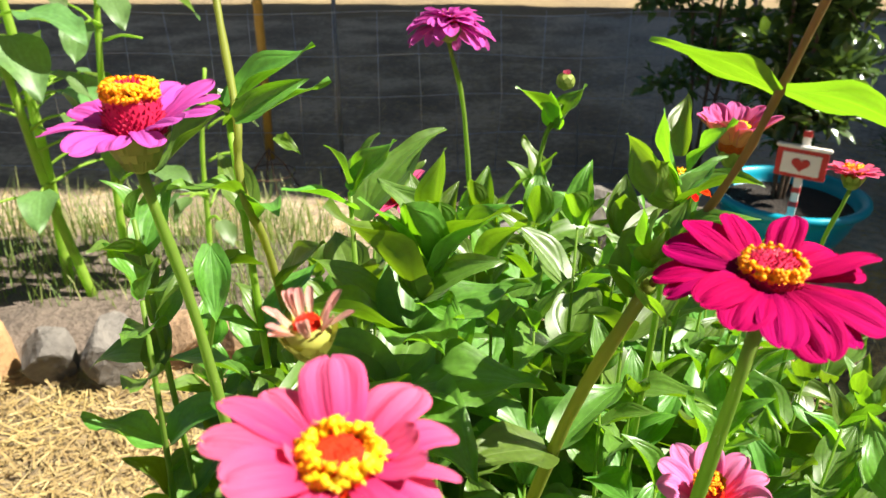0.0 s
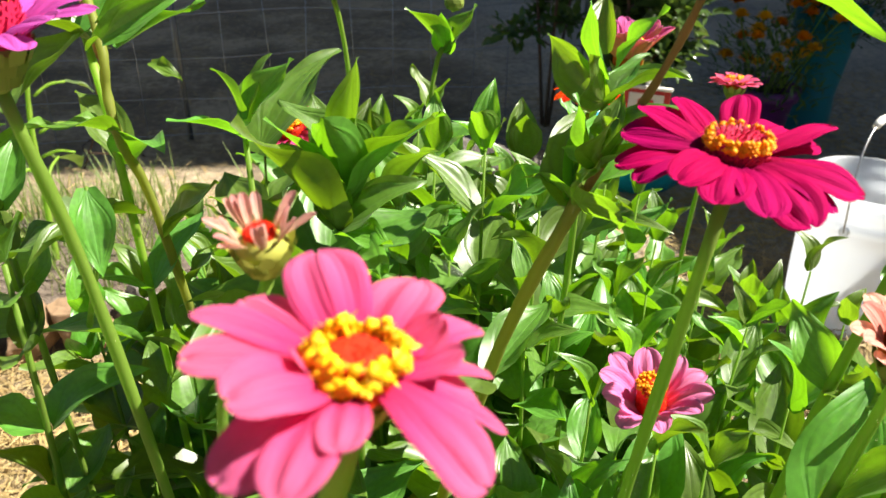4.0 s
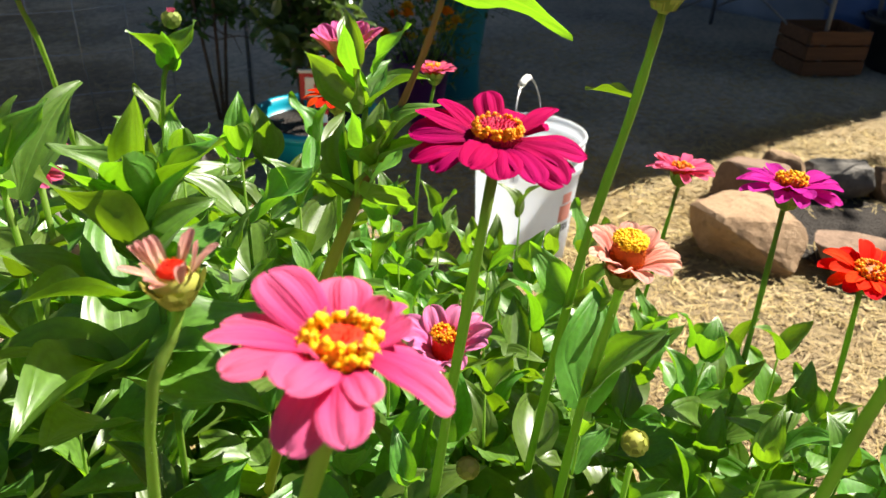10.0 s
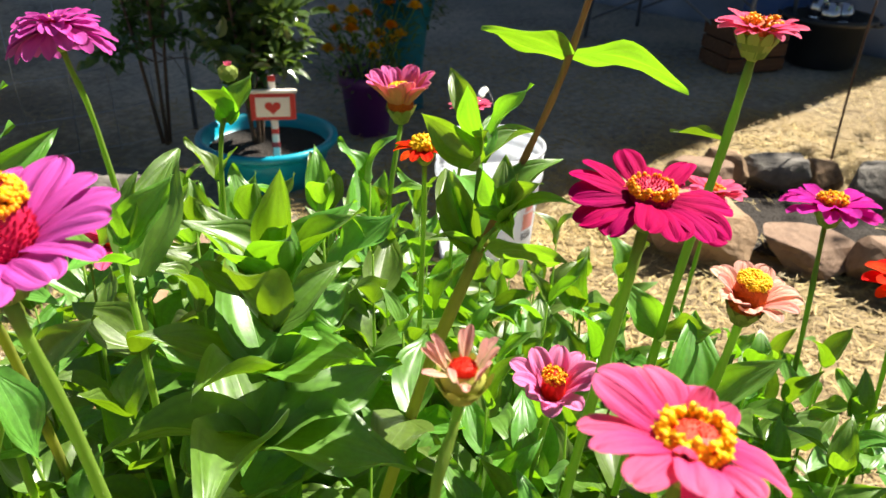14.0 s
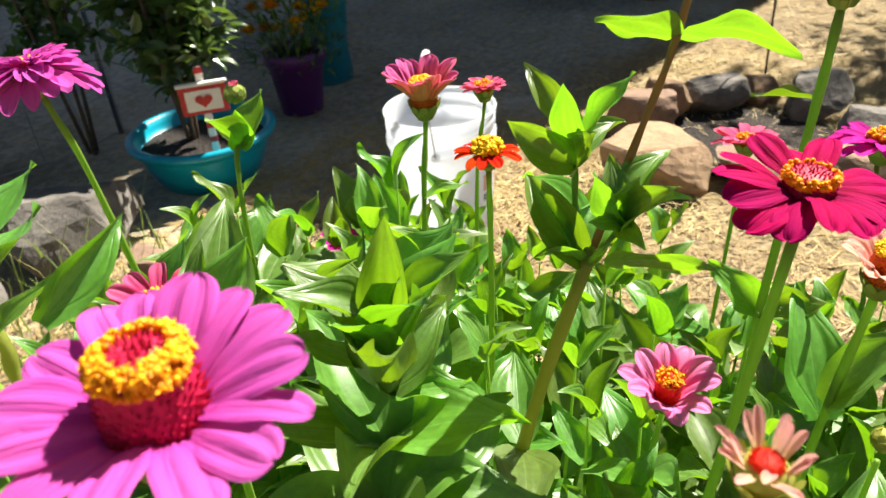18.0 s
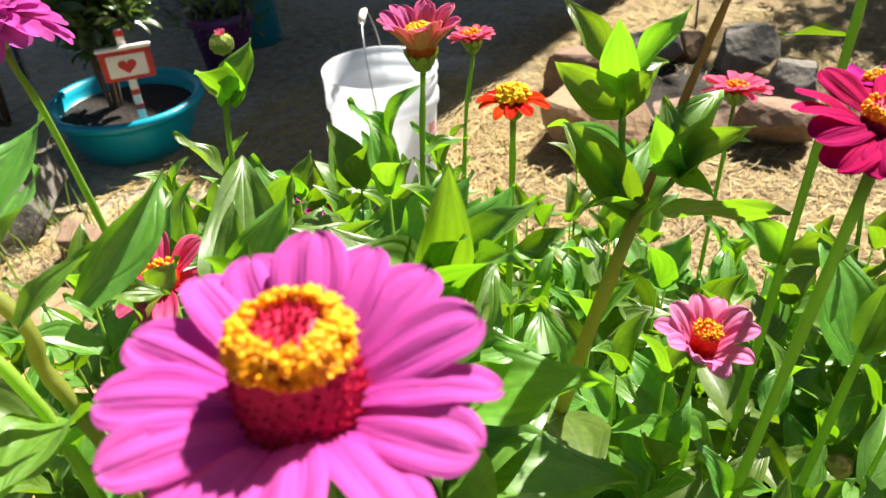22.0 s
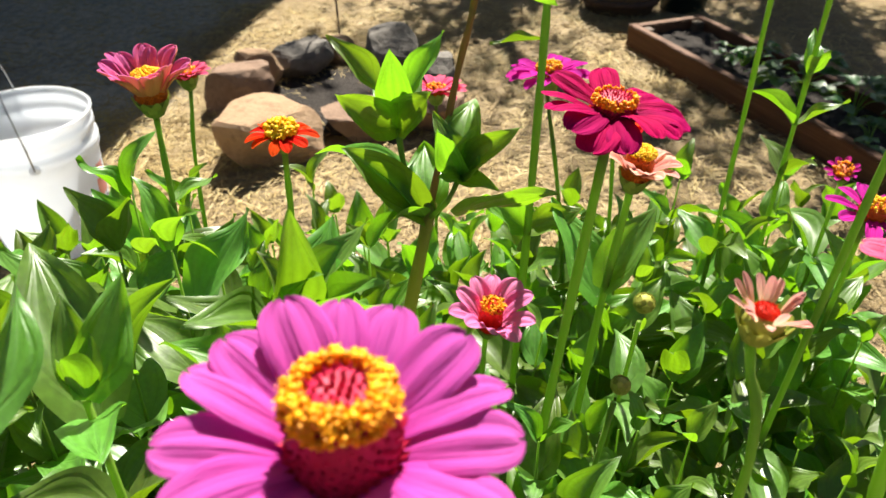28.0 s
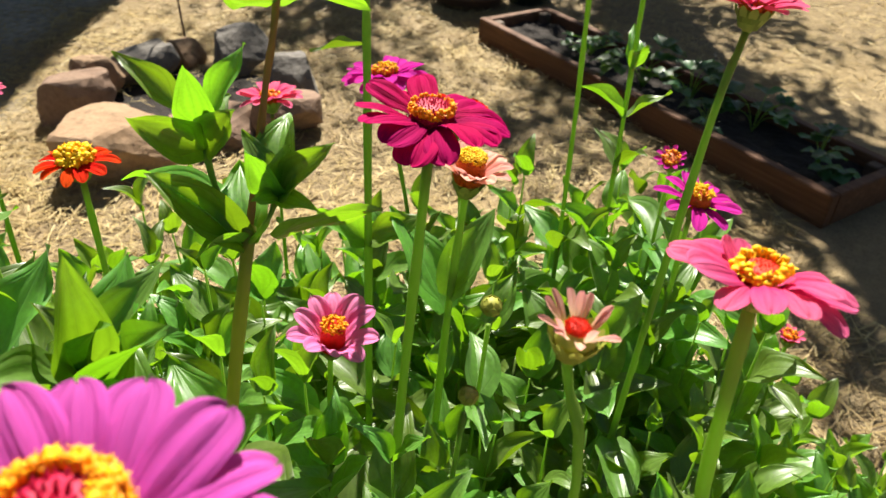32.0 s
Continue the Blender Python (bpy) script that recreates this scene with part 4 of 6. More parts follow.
def shrub(at, height, spread_r, leaves, seed, label, name="shrub", leaf_len=0.045, material=LEAF_SHRUB, trunks=4, low=0.25):
    rnd = random.Random(seed)
    sh = thing(name, at, label, "shrub")
    limbs = []
    for k in range(trunks):
        a = 6.283 * k / trunks + rnd.uniform(-0.4, 0.4)
        r = spread_r * rnd.uniform(0.3, 0.7)
        p = [(0.01 * math.cos(a), 0.01 * math.sin(a), -0.03), (r * 0.4 * math.cos(a), r * 0.4 * math.sin(a), height * 0.4), (r * math.cos(a), r * math.sin(a), height * rnd.uniform(0.8, 1.0))]
        path = smooth_path(p, 6)
        bm = bmesh.new()
        tube(bm, path, [0.008 * (1 - 0.75 * i / len(path)) for i in range(len(path))], 6)
        part("trunk", bm, WOOD_DARK, sh)
        limbs += path[3:]
        for b in range(5):
            st = path[rnd.randrange(4, len(path) - 1)]
            aa = rnd.uniform(0, 6.283)
            en = st + Vector((math.cos(aa) * spread_r * 0.6, math.sin(aa) * spread_r * 0.6, rnd.uniform(-0.05, 0.15)))
            md = (st + en) / 2 + Vector((0, 0, 0.03))
            tw = smooth_path([st, md, en], 4)
            bm = bmesh.new()
            tube(bm, tw, [0.003 * (1 - 0.6 * i / len(tw)) for i in range(len(tw))], 5)
            part("branch", bm, WOOD_DARK, sh)
            limbs += tw
    limbs = [p for p in limbs if p.z > height * low]
    pool = [blade(0.36, -0.5, 0.35, 0.10, leaf_outline, 5, 4, 80 + s, mats=material, name="leaf") for s in range(3)]
    data = []
    for k in range(leaves):
        st = limbs[rnd.randrange(len(limbs))]
        d = Vector((rnd.gauss(0, 1), rnd.gauss(0, 1), rnd.gauss(0.1, 0.7))).normalized()
        data.append((st + d * rnd.uniform(0.0, 0.05), d))
    bm = bmesh.new()
    for i, (p, d) in enumerate(data):
        n0 = len(bm.verts)
        bm.from_mesh(pool[i % 3])
        bm.verts.ensure_lookup_table()
        mm = basis(p, d, Vector((rnd.gauss(0, 0.5), rnd.gauss(0, 0.5), 1)), leaf_len * rnd.uniform(0.7, 1.25))
        for v in bm.verts[n0:]:
            v.co = mm @ v.co
    tagged(part("foliage", bm, material, sh), kind="stuff")
    return sh


shrub(TP + Vector((-0.02, 0.03, 0.12)), 1.05, 0.28, 2100, 5, "leafy dark green shrub growing in the teal planter", leaf_len=0.058, low=0.02, trunks=6)
# taller loose shrub behind it
shrub((0.98, 2.72, 0.0), 1.25, 0.34, 1440, 9, "tall loose shrub with bare twigs in the shade", low=0.3, trunks=3)

# heart sign on a stake
sign = thing("heart_sign", (1.052, 2.048, 0.118), "small white and red wooden sign with a heart on a stake", "garden sign")
sign.rotation_euler = (0, 0, radians(-35))
sign.scale = (1.1, 1.1, 1.0)
bm = bmesh.new()
box(bm, (0.020, 0.010, 0.30), None, 0.002)
stake = part("stake", bm, CREAM, sign, smooth=False, m=pose(0, 0, 0.135))
for z in (0.06, 0.105, 0.275):
    bm = bmesh.new()
    box(bm, (0.0215, 0.0115, 0.018), None, 0.001)
    part("stripe", bm, RED_PAINT, stake, "red painted band", smooth=False, m=pose(0, 0, z - 0.135))
bm = bmesh.new()
box(bm, (0.125, 0.012, 0.085), None, 0.002)
board = part("board", bm, RED_PAINT, sign, "red bordered board", smooth=False, m=pose(0, -0.012, 0.19))
bm = bmesh.new()
box(bm, (0.095, 0.006, 0.062), None, 0.001)
part("panel", bm, CREAM, board, "white centre panel", smooth=False, m=pose(0, -0.006, 0))
bm = bmesh.new()
box(bm, (0.135, 0.016, 0.010), None, 0.002)
part("top_strip", bm, CREAM, board, "white strip along the top", smooth=False, m=pose(0, 0, 0.048))
bm = bmesh.new()
pts = []
for k in range(40):
    t = 6.283 * k / 40
    pts.append((0.0014 * 16 * math.sin(t) ** 3 * 1.0, 0.0014 * (13 * math.cos(t) - 5 * math.cos(2 * t) - 2 * math.cos(3 * t) - math.cos(4 * t))))
f0 = [bm.verts.new((x, -0.0025, z)) for x, z in pts]
f1 = [bm.verts.new((x, 0.002, z)) for x, z in pts]
bm.faces.new(f0[::-1])
for k in range(40):
    bm.faces.new((f0[k], f0[(k + 1) % 40], f1[(k + 1) % 40], f1[k]))
part("heart", bm, RED_PAINT, board, "red heart", smooth=False, m=pose(0, -0.0095, 0))

PP = Vector((1.66, 2.34, 0))
planter("purple_pot", PP, [(0.075, 0), (0.08, 0.004), (0.105, 0.20), (0.118, 0.202), (0.122, 0.245), (0.112, 0.247), (0.100, 0.21), (0.0005, 0.21)], PURPLE_POT, "purple plastic pot of marigolds", 0.098, 0.212)
planter("teal_urn", (1.98, 2.50, 0), [(0.09, 0), (0.095, 0.005), (0.085, 0.16), (0.105, 0.34), (0.135, 0.46), (0.142, 0.48), (0.130, 0.485), (0.10, 0.40), (0.0005, 0.40)], TEAL_DARK, "tall dark teal ceramic planter", 0.098, 0.402)


def marigolds(at, n, seed, label, spread_r=0.20, h=(0.10, 0.36), yellow=0.4):
    rnd = random.Random(seed)
    th = thing("marigold_plant", at, label, "flowering plant")
    bm = bmesh.new()
    for i in range(640):
        n0 = len(bm.verts)
        a, r = rnd.uniform(0, 6.283), spread_r * math.sqrt(rnd.random())
        p = Vector((r * math.cos(a), r * math.sin(a), rnd.uniform(0.0, h[1] * 0.9) - 0.3 * r))
        d = Vector((math.cos(a) + rnd.gauss(0, 0.6), math.sin(a) + rnd.gauss(0, 0.6), rnd.gauss(0.2, 0.6)))
        bm.from_mesh(MARI_LEAF)
        bm.verts.ensure_lookup_table()
        mm = basis(p, d, (0.1, 0.2, 1), rnd.uniform(0.03, 0.06))
        for v in bm.verts[n0:]:
            v.co = mm @ v.co
    tagged(part("foliage", bm, LEAF_SHRUB, th), kind="stuff")
    for k in range(n):
        a, r = k * 2.4, spread_r * math.sqrt((k + 0.5) / n)
        top = Vector((r * math.cos(a), r * math.sin(a), rnd.uniform(*h)))
        bm = bmesh.new()
        tube(bm, smooth_path([(top.x * 0.3, top.y * 0.3, -0.02), (top.x * 0.7, top.y * 0.7, top.z * 0.6), top], 3), 0.002, 5)
        part("stem", bm, STEM, th)
        bm = bmesh.new()
        for q in range(34):
            n0 = len(bm.verts)
            t = q / 34
            bm.from_mesh(MARI_PETAL)
            bm.verts.ensure_lookup_table()
            mm = pose(top.x, top.y, top.z, 0, 0, q * 137.5) @ pose(0, 0.002, 0.002 + 0.010 * t, 5 + 75 * t, 0, 0) @ Matrix.Scale(0.034 * (1 - 0.4 * t), 4)
            for v in bm.verts[n0:]:
                v.co = mm @ v.co
        part("blossom", bm, P_MARIGOLD_Y if rnd.random() < yellow else P_MARIGOLD, th)
    return th


MARI_LEAF = blade(0.16, -0.3, 0.3, 0.2, leaf_outline, 4, 2, 91, mats=LEAF_SHRUB, name="leaf")
MARI_PETAL = blade(0.30, -0.3, 0.4, 0.1, petal_outline, 3, 4, 92, chord=False, mats=P_MARIGOLD, name="petal")
marigolds(PP + Vector((0, 0, 0.225)), 20, 3, "orange and yellow marigolds spilling from the purple pot", 0.19, (0.04, 0.30), 0.6)
marigolds((1.98, 2.50, 0.415), 14, 4, "orange marigolds in the tall teal planter", 0.18, (0.05, 0.22), 0.1)


# ---- unseen trees added to throw dappled shade over the raised bed and straw ----
def shade_tree(at, seed, label, lean=0.0, count=3600, low=0.0, wide=1.0):
    rnd = random.Random(seed)
    tr = thing("tree", at, label, "tree")
    path = smooth_path([(0, 0, -0.05), (0.05, 0.03, 1.2), (-0.05, 0.0, 2.4), (-0.3 - lean, 0.05, 3.4 - low)], 5)
    bm = bmesh.new()
    tube(bm, path, [0.13 * (1 - 0.6 * i / len(path)) for i in range(len(path))], 12)
    part("trunk", bm, WOOD_DARK, tr)
    ends = []
    for k in range(11):
        st = path[8 + k % 8]
        a = k * 2.4
        en = st + Vector((math.cos(a) * rnd.uniform(0.5, 1.1) * wide - 0.25 * wide, math.sin(a) * rnd.uniform(0.4, 0.85) * wide, rnd.uniform(0.2, 0.9)))
        tw = smooth_path([st, st.lerp(en, 0.5) + Vector((0, 0, 0.12)), en], 4)
        bm = bmesh.new()
        tube(bm, tw, [0.045 * (1 - 0.75 * i / len(tw)) for i in range(len(tw))], 7)
        part("limb", bm, WOOD_DARK, tr)
        ends += tw[3:]
    pool = [blade(0.26, -0.4, 0.35, 0.08, leaf_outline, 3, 2, 95 + s, mats=LEAF_SHRUB, name="leaf") for s in range(3)]
    bm = bmesh.new()
    for k in range(count):
        c = ends[rnd.randrange(len(ends))]
        p = c + Vector((rnd.gauss(0, 0.17), rnd.gauss(0, 0.17), rnd.gauss(0, 0.14)))
        n0 = len(bm.verts)
        bm.from_mesh(pool[k % 3])
        bm.verts.ensure_lookup_table()
        mm = basis(p, (rnd.gauss(0, 1), rnd.gauss(0, 1), rnd.gauss(-0.2, 0.6)), (rnd.gauss(0, 0.4), rnd.gauss(0, 0.4), 1), rnd.uniform(0.07, 0.12))
        for v in bm.verts[n0:]:
            v.co = mm @ v.co
    tagged(part("crown", bm, LEAF_SHRUB, tr), kind="stuff")


shade_tree((5.55, -1.15, 0), 12, "unseen broad leafy tree added to shade the raised bed", 0.0, 1700)
shade_tree((4.0, -1.25, 0), 15, "unseen leafy tree added to shade the bed's near end", 0.1, 2000, 0.6, 0.5)
shade_tree((6.0, 0.12, 0), 19, "unseen thin-crowned tree added to dapple the straw", 0.0, 1500)


# ---- far shaded corner by the house ----
table = thing("folding_table", (4.02, 2.30, 0), "folding table with thin grey metal legs by the house", "table")
bm = bmesh.new()
box(bm, (0.62, 1.15, 0.035), None, 0.008)
part("tabletop", bm, BLUE_PLASTIC, table, m=pose(0.02, 0, 0.72))
for sx in (-0.26, 0.26):
    for sy in (-0.5, 0.5):
        bm = bmesh.new()
        tube(bm, [(sx * 1.1, sy * 1.02, 0), (sx * 0.9, sy * 0.95, 0.70)], 0.012, 8)
        part("leg", bm, METAL_GREY, table)
    bm = bmesh.new()
    tube(bm, [(sx * 1.05, -0.48, 0.12), (sx * 0.93, 0.47, 0.62)], 0.008, 6)
    part("brace", bm, METAL_GREY, table)
    bm = bmesh.new()
    tube(bm, [(sx * 1.05, 0.48, 0.12), (sx * 0.93, -0.47, 0.62)], 0.008, 6)
    part("brace", bm, METAL_GREY, table)
crate = thing("wooden_crate", (3.86, 1.86, 0), "brown wooden crate in the shade", "crate")
crate.rotation_euler = (0, 0, radians(-28))
for zz in (0.05, 0.125, 0.20):
    for sy in (-1, 1):
        bm = bmesh.new()
        box(bm, (0.34, 0.016, 0.066), None, 0.002)
        part("slat", bm, WOOD, crate, smooth=False, m=pose(0, sy * 0.13, zz))
        bm = bmesh.new()
        box(bm, (0.016, 0.24, 0.066), None, 0.002)
        part("slat", bm, WOOD, crate, smooth=False, m=pose(sy * 0.162, 0, zz))
bm = bmesh.new()
box(bm, (0.31, 0.24, 0.016), None, 0.002)
part("bottom_board", bm, WOOD, crate, smooth=False, m=pose(0, 0, 0.012))
tub = thing("black_tub", (4.32, 1.62, 0), "round black plastic tub by the house", "tub")
bm = bmesh.new()
rings = lathe(bm, [(0.17, 0), (0.18, 0.01), (0.215, 0.24), (0.235, 0.245), (0.235, 0.265), (0.205, 0.265), (0.19, 0.20), (0.0005, 0.20)], 36)
bm.faces.new(rings[0][::-1])
part("tub_body", bm, BLACK_PLASTIC, tub)
bm = bmesh.new()
lathe(bm, [(0.236, 0.238), (0.245, 0.242), (0.247, 0.256), (0.243, 0.269), (0.232, 0.272), (0.222, 0.268)], 36)
part("rim", bm, BLACK_PLASTIC, tub)
for s in (-1, 1):
    bm = bmesh.new()
    tube(bm, [(0.05 * math.cos(k * 0.524), s * (0.245 + 0.035 * math.sin(k * 0.524)), 0.25) for k in range(7)], 0.007, 8)
    part("handle", bm, BLACK_PLASTIC, tub)
for x, y, r, h in [(4.26, 1.60, 0.05, 0.13), (4.38, 1.58, 0.055, 0.12), (4.34, 1.70, 0.05, 0.15)]:
    can = thing("tin_can", (x, y, 0.201), "shiny tin can standing in the black tub", "can", "cans in the tub")
    bm = bmesh.new()
    rings = lathe(bm, [(r, 0), (r, h * 0.3), (r * 0.96, h * 0.32), (r, h * 0.34), (r, h), (r * 0.93, h), (r * 0.93, 0.01), (0.0005, 0.01)], 20)
    bm.faces.new(rings[0][::-1])
    part("can_body", bm, TIN, can)
drum = thing("blue_barrel", (4.45, 1.98, 0), "blue plastic barrel against the house", "barrel")
bm = bmesh.new()
rings = lathe(bm, [(0.15, 0), (0.165, 0.02), (0.175, 0.2), (0.18, 0.21), (0.18, 0.23), (0.175, 0.24), (0.17, 0.44), (0.15, 0.47), (0.0005, 0.47)], 32)
bm.faces.new(rings[0][::-1])
part("barrel_body", bm, BLUE_PLASTIC, drum)


# ---- left: fence, cane, tall plants in the stone-edged bed ----
fence = thing("wire_fence", (-1.9, 2.78, 0), "low galvanised wire mesh fence", "fence")
for i in range(21):
    bm = bmesh.new()
    x = 0.152 * i
    tube(bm, [(x + 0.01 * math.sin(i * 1.7), 0.01 * math.sin(i), 0.0), (x + 0.012 * math.sin(i * 2.3), 0.01 * math.cos(i), 0.30), (x + 0.01 * math.sin(i * 3.1), 0, 0.62)], 0.0015, 4)
    part("upright_wire", bm, WIRE, fence)
for j, z in enumerate((0.02, 0.16, 0.31, 0.46, 0.61)):
    bm = bmesh.new()
    tube(bm, [(0.152 * i, 0.012 * math.sin(i * 1.3 + j), z + 0.008 * math.sin(i * 0.9 + j)) for i in range(21)], 0.0015, 4)
    part("line_wire", bm, WIRE, fence)
for x in (0.0, 1.52, 3.04):
    bm = bmesh.new()
    tube(bm, [(x, 0.02, 0), (x, 0.02, 0.70)], 0.008, 8)
    part("post", bm, METAL_GREY, fence)
bm = bmesh.new()
tube(bm, [(0, 0, 0), (0.01, 0, 0.4), (0.015, 0.0, 0.8), (0.035, 0.01, 1.5)], [0.019, 0.018, 0.017, 0.015], 10)
for z in (0.3, 0.62, 0.95):
    lathe(bm, [(0.018, z - 0.008), (0.0215, z), (0.018, z + 0.008)], 10, (0.01, 0, 0))
tagged(put("garden_cane", finish(bm, "garden_cane", BAMBOO), None, pose(-0.70, 2.95, 0)), "tall yellow bamboo cane stuck upright in the ground", "cane")
tri = thing("plant_stand", (-0.62, 2.60, 0), "small dark wire plant stand on the ground", "plant stand")
bm = bmesh.new()
tube(bm, [(0.09 * math.cos(k / 12 * 6.283), 0.09 * math.sin(k / 12 * 6.283), 0.07) for k in range(13)], 0.003, 5)
part("ring", bm, RUST, tri)
for k in range(4):
    a = k * 1.571 + 0.4
    bm = bmesh.new()
    tube(bm, [(0, 0, 0.16), (0.05 * math.cos(a), 0.05 * math.sin(a), 0.10), (0.10 * math.cos(a), 0.10 * math.sin(a), 0.0)], 0.003, 5)
    part("leg", bm, RUST, tri)


def tall_plant(at, top, r, seed, label, leaf_n=7, leaf_len=0.14):
    rnd = random.Random(seed)
    at, top = Vector(at), Vector(top)
    th = thing("tall_garden_plant", at, label, "plant", "tall plants in the stone-edged bed")
    pts = [at, at.lerp(top, 0.33) + Vector((rnd.uniform(-0.02, 0.02), 0, 0)), at.lerp(top, 0.66) + Vector((rnd.uniform(-0.02, 0.02), 0, 0)), top]
    stem_part(th, at, pts, r, r * 0.6, STEM_PALE, sides=10)
    for k in range(leaf_n):
        s = rnd.uniform(0.30, 0.98)
        p = at.lerp(top, s)
        a = rnd.uniform(0, 6.283)
        d = Vector((math.cos(a), math.sin(a), rnd.uniform(0.1, 0.5))).normalized()
        ln = leaf_len * rnd.uniform(0.7, 1.1)
        q = p + d * ln * 0.9
        stem_part(th, at, [p, p.lerp(q, 0.5) + Vector((0, 0, 0.01)), q], 0.004, 0.003, STEM_PALE, "petiole", 3, 6)
        if rnd.random() < 0.72:
            add_leaf(th, at, q, q + Vector((d.x, d.y, rnd.uniform(-0.9, -0.2))).normalized() * ln * rnd.uniform(0.8, 1.15), (d.x, d.y, 1), meshes=BROAD)
    return th


tall_plant((-0.99, 1.76, 0.05), (-1.02, 1.80, 1.02), 0.015, 2, "tall pale green thick-stemmed plant in the stone-edged bed", 16, 0.16)
tall_plant((-0.90, 1.70, 0.05), (-1.00, 1.66, 0.95), 0.013, 3, "tall green plant with broad leaves in the stone-edged bed", 15, 0.16)
tall_plant((-0.84, 1.79, 0.05), (-0.80, 1.85, 0.85), 0.011, 4, "leafy green plant in the stone-edged bed", 14, 0.15)
tall_plant((-1.22, 1.78, 0.05), (-1.30, 1.82, 0.95), 0.013, 6, "tall pale green plant at the edge of the stone-edged bed", 9)
tall_plant((-0.62, 1.80, 0.04), (-0.58, 1.86, 0.62), 0.008, 7, "young green plant in the stone-edged bed", 8, 0.10)


def weeds(count, x0, x1, y0, y1, seed, label):
    rnd = random.Random(seed)
    bm = bmesh.new()
    for i in range(count):
        x, y = rnd.uniform(x0, x1), rnd.uniform(y0, y1)
        a, h = rnd.uniform(0, 6.283), rnd.uniform(0.05, 0.20)
        d = Vector((math.cos(a), math.sin(a), 0))
        w = Vector((-d.y, d.x, 0)) * rnd.uniform(0.0015, 0.0035)
        p = Vector((x, y, 0.03))
        prev = None
        for s in (0, 0.5, 1.0):
            c = p + d * h * 0.45 * s * s + Vector((0, 0, h * s))
            cur = (bm.verts.new(c - w * (1 - 0.85 * s)), bm.verts.new(c + w * (1 - 0.85 * s)))
            if prev:
                bm.faces.new((prev[0], prev[1], cur[1], cur[0]))
            prev = cur
    ob = put("weeds", finish(bm, "weeds", GRASS, False))
    return tagged(ob, label, "grass", kind="stuff")


gk = Mat("grass_blade", (0.12, 0.2, 0.05), 0.6)
gk.color(gk.ramp(gk.rand(0, 1, True), [(0, (0.10, 0.17, 0.04)), (0.6, (0.17, 0.25, 0.06)), (1, (0.36, 0.33, 0.14))]))
gk.thin(0.35, (0.3, 0.42, 0.06))
GRASS = gk.m
weeds(1500, -1.5, -0.35, 1.62, 2.25, 4, "sparse green weeds and grass behind the bed")
weeds(260, -0.5, 0.7, 1.6, 2.1, 5, "thin weeds in the shade")


# ---- zinnias ----
FLOWERS = "zinnias in the flower patch"


def zinnia(base, pts, label, r=0.0024, stem_mat=STEM, category="zinnia"):
    """A plant that stands at base; its stem runs up through pts."""
    base = Vector(base)
    pl = thing("zinnia_plant", base, label, category, FLOWERS)
    stem_part(pl, base, [base, *pts], r * 0.95, r * 0.80, stem_mat, hairy=True)
    return pl, base


def pair(pl, o, at, az, ln, el=35, wide=1.0, young=False, split=(0, 180), twist=0):
    """A pair of opposite leaves at a node."""
    at = Vector(at)
    for s in split:
        a = radians(az + s + R.uniform(-10, 10))
        e = radians(el + R.uniform(-10, 10))
        d = Vector((math.cos(a) * math.cos(e), math.sin(a) * math.cos(e), math.sin(e)))
        up = Vector((-math.cos(a) * math.sin(e), -math.sin(a) * math.sin(e), math.cos(e))) + Vector((R.uniform(-0.3, 0.3), R.uniform(-0.3, 0.3), 0))
        add_leaf(pl, o, at + d * 0.002, at + d * ln * R.uniform(0.88, 1.12), up, wide=wide, young=young)


def lower_leaves(pl, o, a, b, n, ln=0.05, az0=0.0):
    """Leaf pairs down a stretch of stem from a to b."""
    a, b = Vector(a), Vector(b)
    for k in range(n):
        p = a.lerp(b, (k + 0.5) / n)
        pair(pl, o, p, az0 + 90 * k + R.uniform(-20, 20), ln * R.uniform(0.85, 1.2), R.uniform(-5, 35))


# orchid-magenta bloom close by
MAGENTA_PETALS = [(55, 19, 34.5, 1.0, 0.9), (33, 27, 34, 1.05, 0.7), (15, 20, 33, 0.85, 1.0), (-8, 18, 34, 1.0, 1.1), (-35, 19, 33, 1.05, 0.9), (-58, 6, 33, 0.85, 1.2), (-82, 9, 32, 1.05, 0.9), (-112, 5, 32, 1.0, 1.0),
                  (-145, 7, 32, 1.15, 0.9), (179, 3, 32, 1.05, 1.0), (151, 9, 32, 0.95, 1.0), (128, 11, 32.5, 1.05, 1.1), (103, 15, 33.5, 1.0, 0.9), (90, 5, 33.5, 0.75, 1.2), (77, 17, 33.5, 1.05, 1.0)]
PINK_PETALS = [(97, 24, 26.5, 1.25, 1.0), (58, 7, 26.5, 1.2, 0.8), (32, -5, 25.5, 1.0, 1.0), (27, 26, 17, 1.15, -0.8), (0, 12, 17, 1.1, -0.6), (12, -18, 25, 0.5, 0.5), (-2, -20, 21, 1.2, 0.9), (-12, -24, 26, 0.45, 0.6),
               (-42, -24, 26, 1.05, 0.9), (-104, 10, 19, 1.0, 1.3), (-120, 0, 26, 0.95, 1.0), (-142, -7, 26.5, 0.95, 1.0), (-150, 23, 23.5, 1.2, 1.5), (179, 17, 26.5, 0.85, 1.2), (159, 17, 27.5, 0.75, 1.0), (132, 12, 26, 0.8, 1.1), (-165, 42, 13, 1.1, -1.0)]
